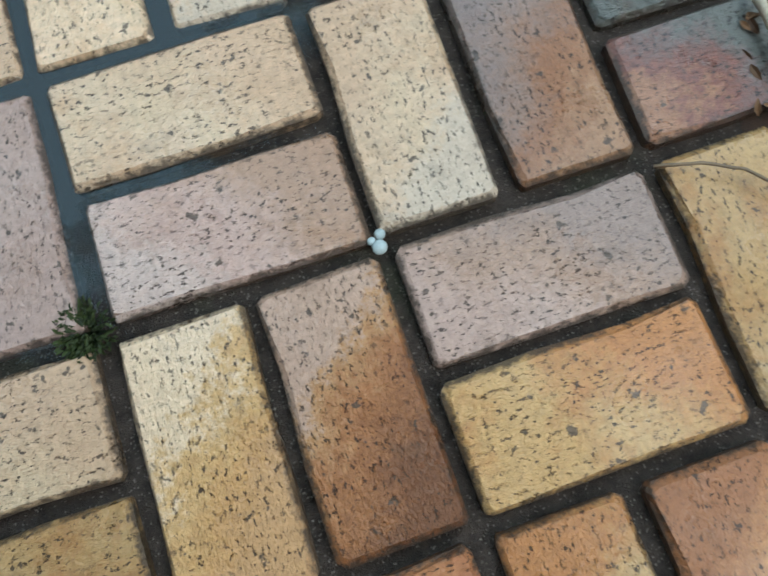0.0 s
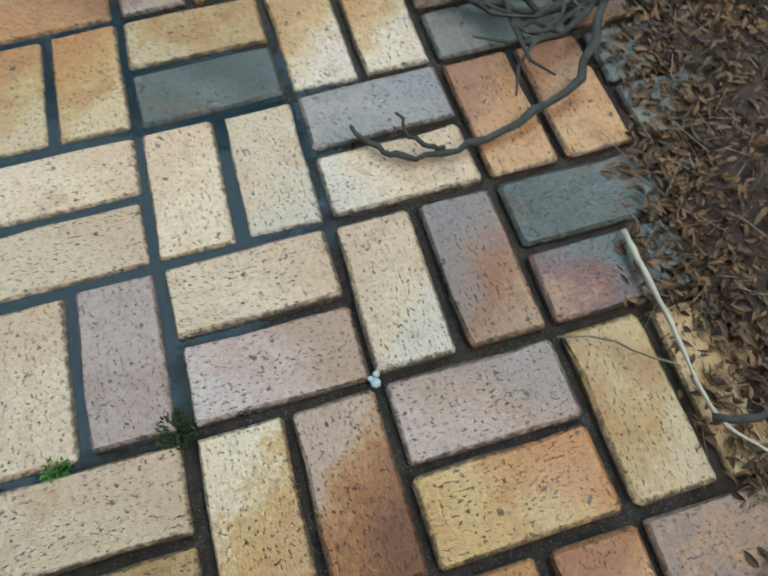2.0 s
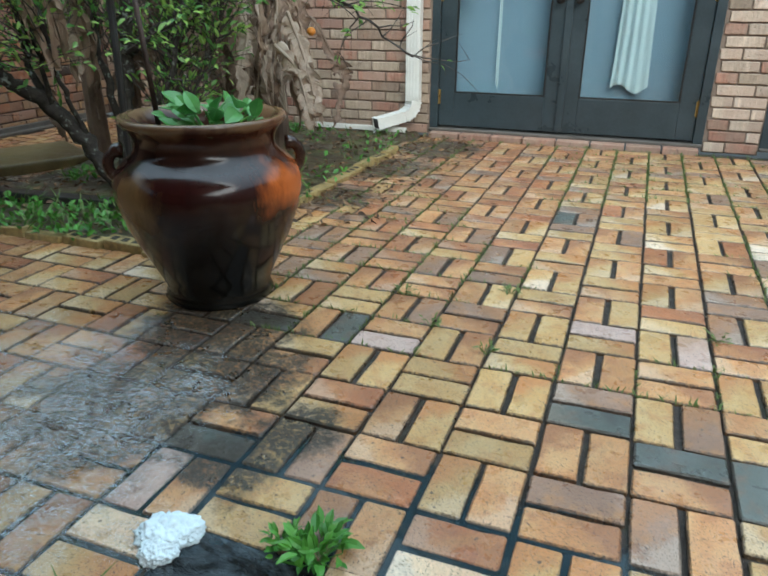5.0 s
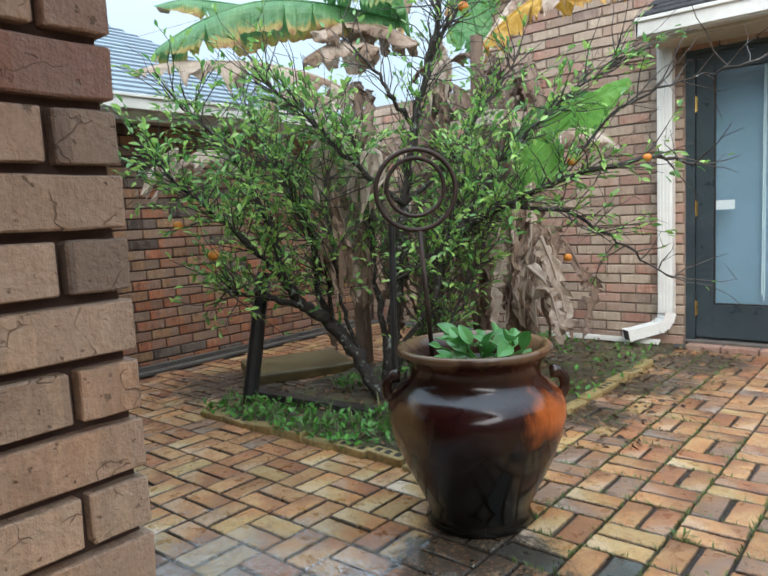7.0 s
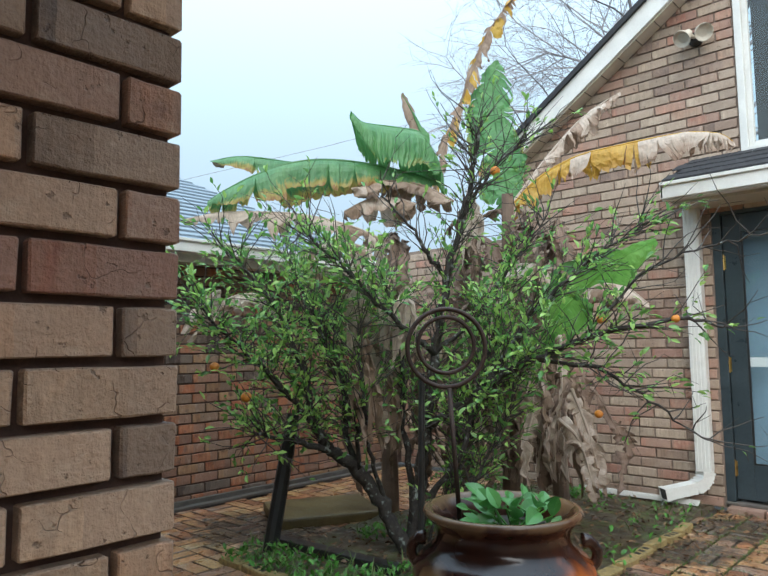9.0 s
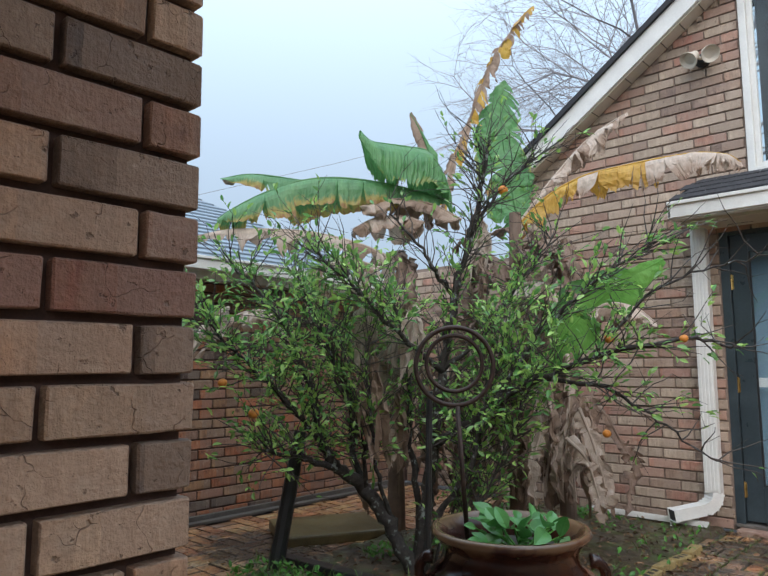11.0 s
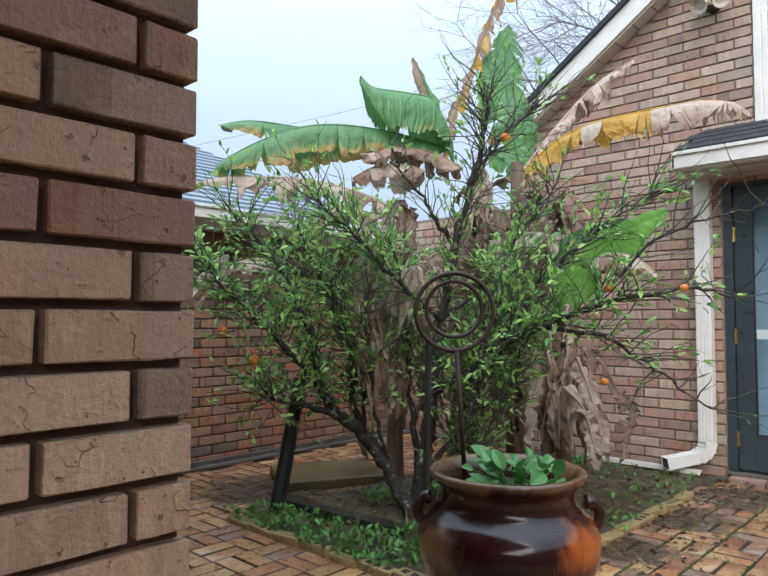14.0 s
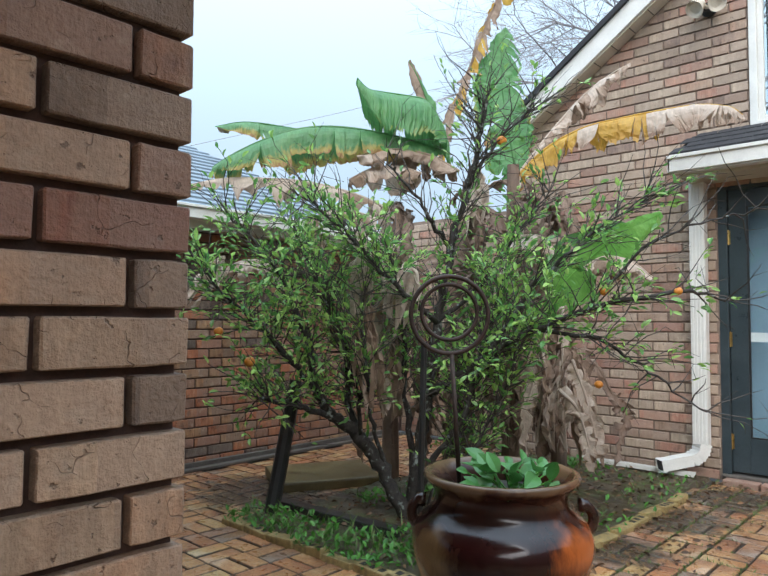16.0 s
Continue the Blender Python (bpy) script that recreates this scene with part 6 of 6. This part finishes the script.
def fallen(label, rad, mat, *lines, spurs=0, bent=0.7):
    ob = thing("fallen_branch", label, "branch", "fallen branches")
    rr = random.Random(label + str(lines[0][0]))
    for n, pts in enumerate(lines):
        c = [p + Vector((rr.uniform(-1, 1), rr.uniform(-1, 1), rr.uniform(-0.3, 0.5))) * rad * bent for p in curve(pts, 5)]
        part("stem" if n == 0 else "twig", tube(c, [max(0.0012, rad * (1 if n == 0 else 0.6) * (1 - 0.6 * k / len(c)) * rr.uniform(0.85, 1.2)) for k in range(len(c))], 7), mat, ob, smooth=True)
        for k in range(spurs):
            p = c[rr.randint(2, len(c) - 1)]
            d = Vector((rr.uniform(-1, 1), rr.uniform(-1, 1), rr.uniform(0.0, 0.5))).normalized()
            line = [p]
            for _ in range(3):
                d = (d + Vector((rr.uniform(-1, 1), rr.uniform(-1, 1), rr.uniform(-0.4, 0.3))) * 0.5).normalized()
                line.append(line[-1] + d * rr.uniform(0.02, 0.05))
                line[-1].z = max(0.006, line[-1].z)
            part("twig", tube(line, [rad * 0.45, rad * 0.35, rad * 0.28, rad * 0.18], 5), mat, ob)
    return ob


fallen("lichen-grey curved twig lying on the pavers", 0.0066, GREYTWIG, ((0.46, 0.45, 0.03), (0.36, 0.31, 0.02), (0.24, 0.262, 0.012), (0.14, 0.255, 0.01), (0.09, 0.275, 0.012), (0.058, 0.318, 0.02)), ((0.16, 0.256, 0.012), (0.13, 0.275, 0.02), (0.12, 0.31, 0.032)))
fallen("bare grey forked branch lying on the pavers", 0.0085, GREYTWIG, ((0.75, 0.5, 0.03), (0.52, 0.44, 0.02), (0.36, 0.44, 0.016), (0.26, 0.5, 0.02), (0.22, 0.58, 0.03)), ((0.36, 0.44, 0.02), (0.3, 0.5, 0.03), (0.27, 0.57, 0.04)), ((0.52, 0.44, 0.02), (0.4, 0.5, 0.04), (0.33, 0.6, 0.05)), ((0.45, 0.44, 0.02), (0.36, 0.38, 0.03), (0.3, 0.4, 0.04)), spurs=9)
fallen("bare dark twig lying on the pavers", 0.006, TWIG, ((0.8, 1.0, 0.02), (0.6, 1.06, 0.02), (0.46, 1.14, 0.02), (0.36, 1.25, 0.03)), ((0.6, 1.06, 0.02), (0.5, 1.0, 0.03), (0.42, 1.02, 0.03)), ((0.46, 1.14, 0.02), (0.42, 1.25, 0.03), (0.44, 1.36, 0.03)), spurs=5)
fallen("bare dark twig lying on the pavers", 0.005, TWIG, ((0.5, 0.9, 0.02), (0.38, 0.93, 0.02), (0.28, 0.97, 0.02)), ((0.38, 0.93, 0.02), (0.33, 0.9, 0.03), (0.28, 0.9, 0.03)), spurs=3)
fallen("bleached split twig on the leaf litter", 0.0042, STRAW, ((0.322, 0.086, 0.012), (0.32, 0.021, 0.016), (0.318, -0.046, 0.018), (0.313, -0.098, 0.02)), ((0.313, -0.098, 0.02), (0.317, -0.145, 0.02), (0.339, -0.177, 0.02), (0.366, -0.205, 0.02), (0.42, -0.24, 0.02)), bent=0.12)
fallen("thin curved stem on the pavers", 0.0014, DRYSTEM, ((0.2, -0.012, 0.006), (0.239, -0.025, 0.012), (0.276, -0.056, 0.014), (0.306, -0.082, 0.018)))
fallen("lichen-green twig in the leaf litter", 0.005, GREYTWIG, ((0.31, -0.138, 0.02), (0.343, -0.152, 0.022), (0.4, -0.153, 0.025), (0.47, -0.12, 0.022)))

# ---- pieces: bricks and pavers ----
def block(length, width, depth, bev, seed):
    """One brick: length on x, width on y, its face at z = 0, with worn uneven edges."""
    rr = random.Random(seed)
    hx, hy, c = length / 2, width / 2, bev * 1.0
    rim = [(-hx + c, -hy), (-hx * 0.4, -hy), (hx * 0.35, -hy), (hx - c, -hy), (hx, -hy + c), (hx, hy - c), (hx - c, hy), (hx * 0.4, hy), (-hx * 0.3, hy), (-hx + c, hy), (-hx, hy - c), (-hx, -hy + c)]
    j = lambda a: rr.uniform(-a, a)
    rim = [(x + j(bev * 0.4), y + j(bev * 0.4)) for x, y in rim]
    v = [(x, y, -depth) for x, y in rim] + [(x, y, -bev) for x, y in rim]
    v += [(x * (1 - bev / hx * rr.uniform(0.5, 1.3)), y * (1 - bev / hy * rr.uniform(0.5, 1.3)), j(bev * 0.12)) for x, y in rim]
    f = []
    n = len(rim)
    for a in (0, n):
        f += [(a + k, a + (k + 1) % n, a + n + (k + 1) % n, a + n + k) for k in range(n)]
    v.append((j(0.004), j(0.004), j(bev * 0.1)))
    f += [(2 * n + k, 2 * n + (k + 1) % n, 3 * n) for k in range(n)]
    return v, f


def pieces(prefix, parent, mats, shape, placed, nearby):
    """placed: (matrix, key, variant). Those that nearby() picks become parts, the rest one joined part."""
    meshes, joined, local = {}, ([], [], []), []
    keys = list(mats)
    for m, key, variant in placed:
        if nearby(m.translation):
            mesh_key = (key, variant)
            if mesh_key not in meshes:
                meshes[mesh_key] = with_uv(mesh_of(prefix, shape(variant), mats[key]), face_uv(shape(variant)[0]))
            ob = new(prefix, meshes[mesh_key])
            ob.parent = parent
            ob.matrix_basis = m
        else:
            v, f = shape(variant)
            k = len(joined[0])
            local += face_uv(v)
            joined[0].extend(m @ Vector(q) for q in v)
            joined[1].extend(tuple(i + k for i in q) for q in f)
            joined[2].extend([keys.index(key)] * len(f))
    if joined[0]:
        field = tagged(part(prefix + "_field", joined, [mats[k] for k in keys], parent), kind="stuff")
        with_uv(field.data, local)


TO_NORTH = Matrix(((1, 0, 0, 0), (0, 0, -1, 0), (0, 1, 0, 0), (0, 0, 0, 1)))      # face towards -y
TO_EAST = Matrix(((0, 0, 1, 0), (1, 0, 0, 0), (0, 1, 0, 0), (0, 0, 0, 1)))        # face towards +x
r = random.Random(61)
SIZES = {}


def sized(variant):
    ln, seed, width, depth, bev = variant
    key = (ln, seed, width)
    if key not in SIZES:
        SIZES[key] = block(ln, width, depth, bev, seed)
    return SIZES[key]


def pick(weights):
    q = r.random() * sum(weights.values())
    for k, w in weights.items():
        q -= w
        if q <= 0:
            return k
    return k


def run_of_bricks(u0, u1, z, course, shift, out, place, weights, origin=None):
    """One course from u0 to u1, cut at its ends."""
    u = u0 - LENGTH * shift
    if origin is not None:
        u = origin - LENGTH * shift + LENGTH * math.floor((u0 - origin) / LENGTH)
    while u < u1 - 0.02:
        a, b = max(u, u0), min(u + LENGTH, u1)
        if b - a > 0.035:
            ln = round(b - a - 0.011, 3)
            out.append((place((a + b) / 2, z), pick(weights), (ln, r.randint(0, 2) if abs(ln - LENGTH + 0.011) < 0.004 else 0, round(COURSE - 0.011, 3), 0.06, 0.004)))
        u += LENGTH


PIER = {"pale": 0.7, "buff": 0.14, "pink": 0.16}
MIXED = {"buff": 0.52, "pink": 0.2, "tan": 0.14, "red": 0.05, "dark": 0.09}
laid = []
for n in range(54):
    z = 0.037 + COURSE * n
    spans = []
    if z < DOOR_Z1:
        spans = [(-4.84, DOOR_X0 - 0.004), (DOOR_X1 + 0.004, DOOR2_X0 - 0.004), (DOOR2_X1 + 0.004, 3.0)]
    else:
        left = max(-3.45, (z + 0.17 - 3.145) / RAKE - 3.03)
        spans = [(left, WIN_X0 - 0.004)] if z > WIN_Z0 else [(left, 3.0)]
    for a, b in spans:
        if b - a > 0.1:
            run_of_bricks(a, b, z, n, 0.5 * (n % 2), laid, lambda u, zz: Matrix.Translation((u, WALL_Y + r.uniform(-0.0015, 0.0015), zz)) @ TO_NORTH, PIER if a > 0 else MIXED, -4.84)
pieces("brick", gable, WALLBRICK, sized, laid, lambda p: (-2.9 < p.x < -1.6 and p.z < 3.0) or (0.1 < p.x < 0.5 and p.z < 1.2))

laid = []
for n in range(25):
    run_of_bricks(-1.0, 4.6, 0.037 + COURSE * n, n, 0.5 * (n % 2), laid, lambda u, zz: Matrix.Translation((SIDE_X + r.uniform(-0.002, 0.002), u, zz)) @ TO_EAST, {"red": 0.45, "brown": 0.42, "black": 0.13})
pieces("brick", wing, OLDBRICK, sized, laid, lambda p: 1.9 < p.y < 3.4)

near = thing("wall_porch", "tan and grey brick porch wall with deeply raked joints", "wall", kind="structure")
part("mortar", box(NEAR_X - 0.22, NEAR_X - 0.02, -3.0, NEAR_Y - 0.014, 0, 2.5), MORTAR, near)
laid, NC = [], 0.0751
# upper courses darker: own brick tones, with the eave's shade put into them
TONES = {1: "red", 2: "pink", 3: "dark", 4: "pink", 5: "dark", 0: "tan", -1: "buff", -2: "tan", -3: "buff", -4: "tan"}
for n in range(-15, 17):
    z = 1.135 + NC * n + (NC - 0.012) / 2
    first = 0.087 if n % 2 == 0 else 0.201
    y1, k = NEAR_Y, 0
    while y1 > -1.6:
        y0 = y1 - (first if k == 0 else 0.229)
        key = TONES.get(n, pick({"buff": 0.3, "tan": 0.4, "pink": 0.15, "dark": 0.15})) if k == 0 or n == 1 else pick({"buff": 0.3, "tan": 0.4, "pink": 0.2, "dark": 0.1})
        if k == 0 and n in (0, -2, 2):
            key = ("dark", "dark", "pink")[(0, -2, 2).index(n)]
        laid.append((Matrix.Translation((NEAR_X + r.uniform(-0.002, 0.002), (y0 + y1) / 2, z)) @ TO_EAST, key, (round(y1 - y0 - 0.011, 3), r.randint(3, 6), round(NC - 0.0125, 4), 0.09, 0.0026)))
        y1, k = y0, k + 1
pieces("brick", near, NEARBRICK, sized, laid, lambda p: p.y > -0.75)

# basket-weave pavers: two to a square, turned by turns
KNOWN = {
    (-1, 0): "pc", (0, 0): "ck", (0, -1): "yq", (-1, -1): "ls", (-2, 0): "cp", (-2, -1): "yc", (-3, 0): "pc", (-3, -1): "cc", (-1, 1): "cc", (0, 1): "cw", (1, 1): "oo", (1, 0): "hg", (-4, 0): "pc", (-4, -1): "pp", (-5, -1): "pp", (-4, 1): "cc", (-6, 1): "yc", (-6, 0): "cc", (-6, 2): "po", (1, -1): "yy", (0, -2): "yo", (1, -2): "ob",
    (-2, 1): "cc", (-3, 1): "pp", (-2, 2): "yy", (-1, 2): "gy", (0, 2): "mm", (1, 2): "gb", (-3, 2): "cr", (-4, 2): "bo", (-2, 3): "ob", (-1, 3): "bo", (0, 3): "yy", (1, 3): "oy", (-3, 3): "yo", (-4, 3): "ro", (-5, 2): "yy",
    (-2, 4): "oo", (-1, 4): "og", (0, 4): "go", (1, 4): "yo", (-3, 4): "yo", (-4, 4): "oy", (-5, 4): "yr", (-5, 5): "yy", (-2, 5): "gb", (-1, 5): "yb", (-3, 5): "yy", (0, 5): "yo", (1, 5): "yo", (-4, 5): "yy", (-6, 5): "oy",
    (-1, 6): "oo", (-2, 6): "oo", (-3, 6): "yy", (-4, 6): "yo", (-5, 6): "po", (-2, 7): "yp", (-1, 7): "yp", (-3, 7): "yy", (-5, 7): "ob", (-6, 7): "yy", (-7, 7): "yr", (-7, 8): "by", (2, 2): "bb", (2, 3): "bg", (2, 4): "ob", (2, 1): "gg",
}
laid = []
PL, PW = 0.190, 0.0905
for i in range(-24, 15):
    for j in range(-14, 23):
        x0, y0 = i * M, j * M
        for h in (0, 1):
            if (i + j) % 2:
                cx, cy, turn = x0 + M / 2, y0 + M * (0.25 + 0.5 * h), 0
            else:
                cx, cy, turn = x0 + M * (0.25 + 0.5 * h), y0 + M / 2, 90
            if cy > WALL_Y - 0.1 or cx < SIDE_X + 0.1 or cx > 2.95 or cy < -2.9:
                continue
            if -3.42 < cx < -1.92 and cy > 1.72:
                continue
            if DR[0] - 0.03 < cx < DR[1] + 0.045 and DR[2] - 0.06 < cy < DR[3] + 0.02:
                continue
            key = KNOWN[i, j][h] if (i, j) in KNOWN else pick({"y": 0.14, "o": 0.52, "b": 0.06, "r": 0.28}) if cx < -2.6 else pick({"y": 0.12, "o": 0.46, "b": 0.2, "r": 0.22} if cx < -0.7 and cy > 1.6 else {"y": 0.38, "o": 0.40, "m": 0.05, "b": 0.09, "r": 0.07, "g": 0.01})
            long = PL
            if cy > 0.75 or cx < -1.1:
                long = 0.1955
                if turn:
                    cx += 0.0016 * (2 * h - 1)
                else:
                    cy += 0.0016 * (2 * h - 1)
            m = pose(cx + r.uniform(-0.002, 0.002), cy + r.uniform(-0.002, 0.002), r.uniform(-0.0016, 0.0018), r.uniform(-0.5, 0.5), r.uniform(-0.3, 0.3), turn + r.uniform(-0.9, 0.9))
            laid.append((m, key, (long, r.randint(10, 14), PW, 0.045, 0.0045)))
for cy in (0.245, 0.37):
    laid.append((pose(-0.665, cy, 0.0, 0, 0, 90), "c", (0.115, 15, 0.08, 0.045, 0.0045)))
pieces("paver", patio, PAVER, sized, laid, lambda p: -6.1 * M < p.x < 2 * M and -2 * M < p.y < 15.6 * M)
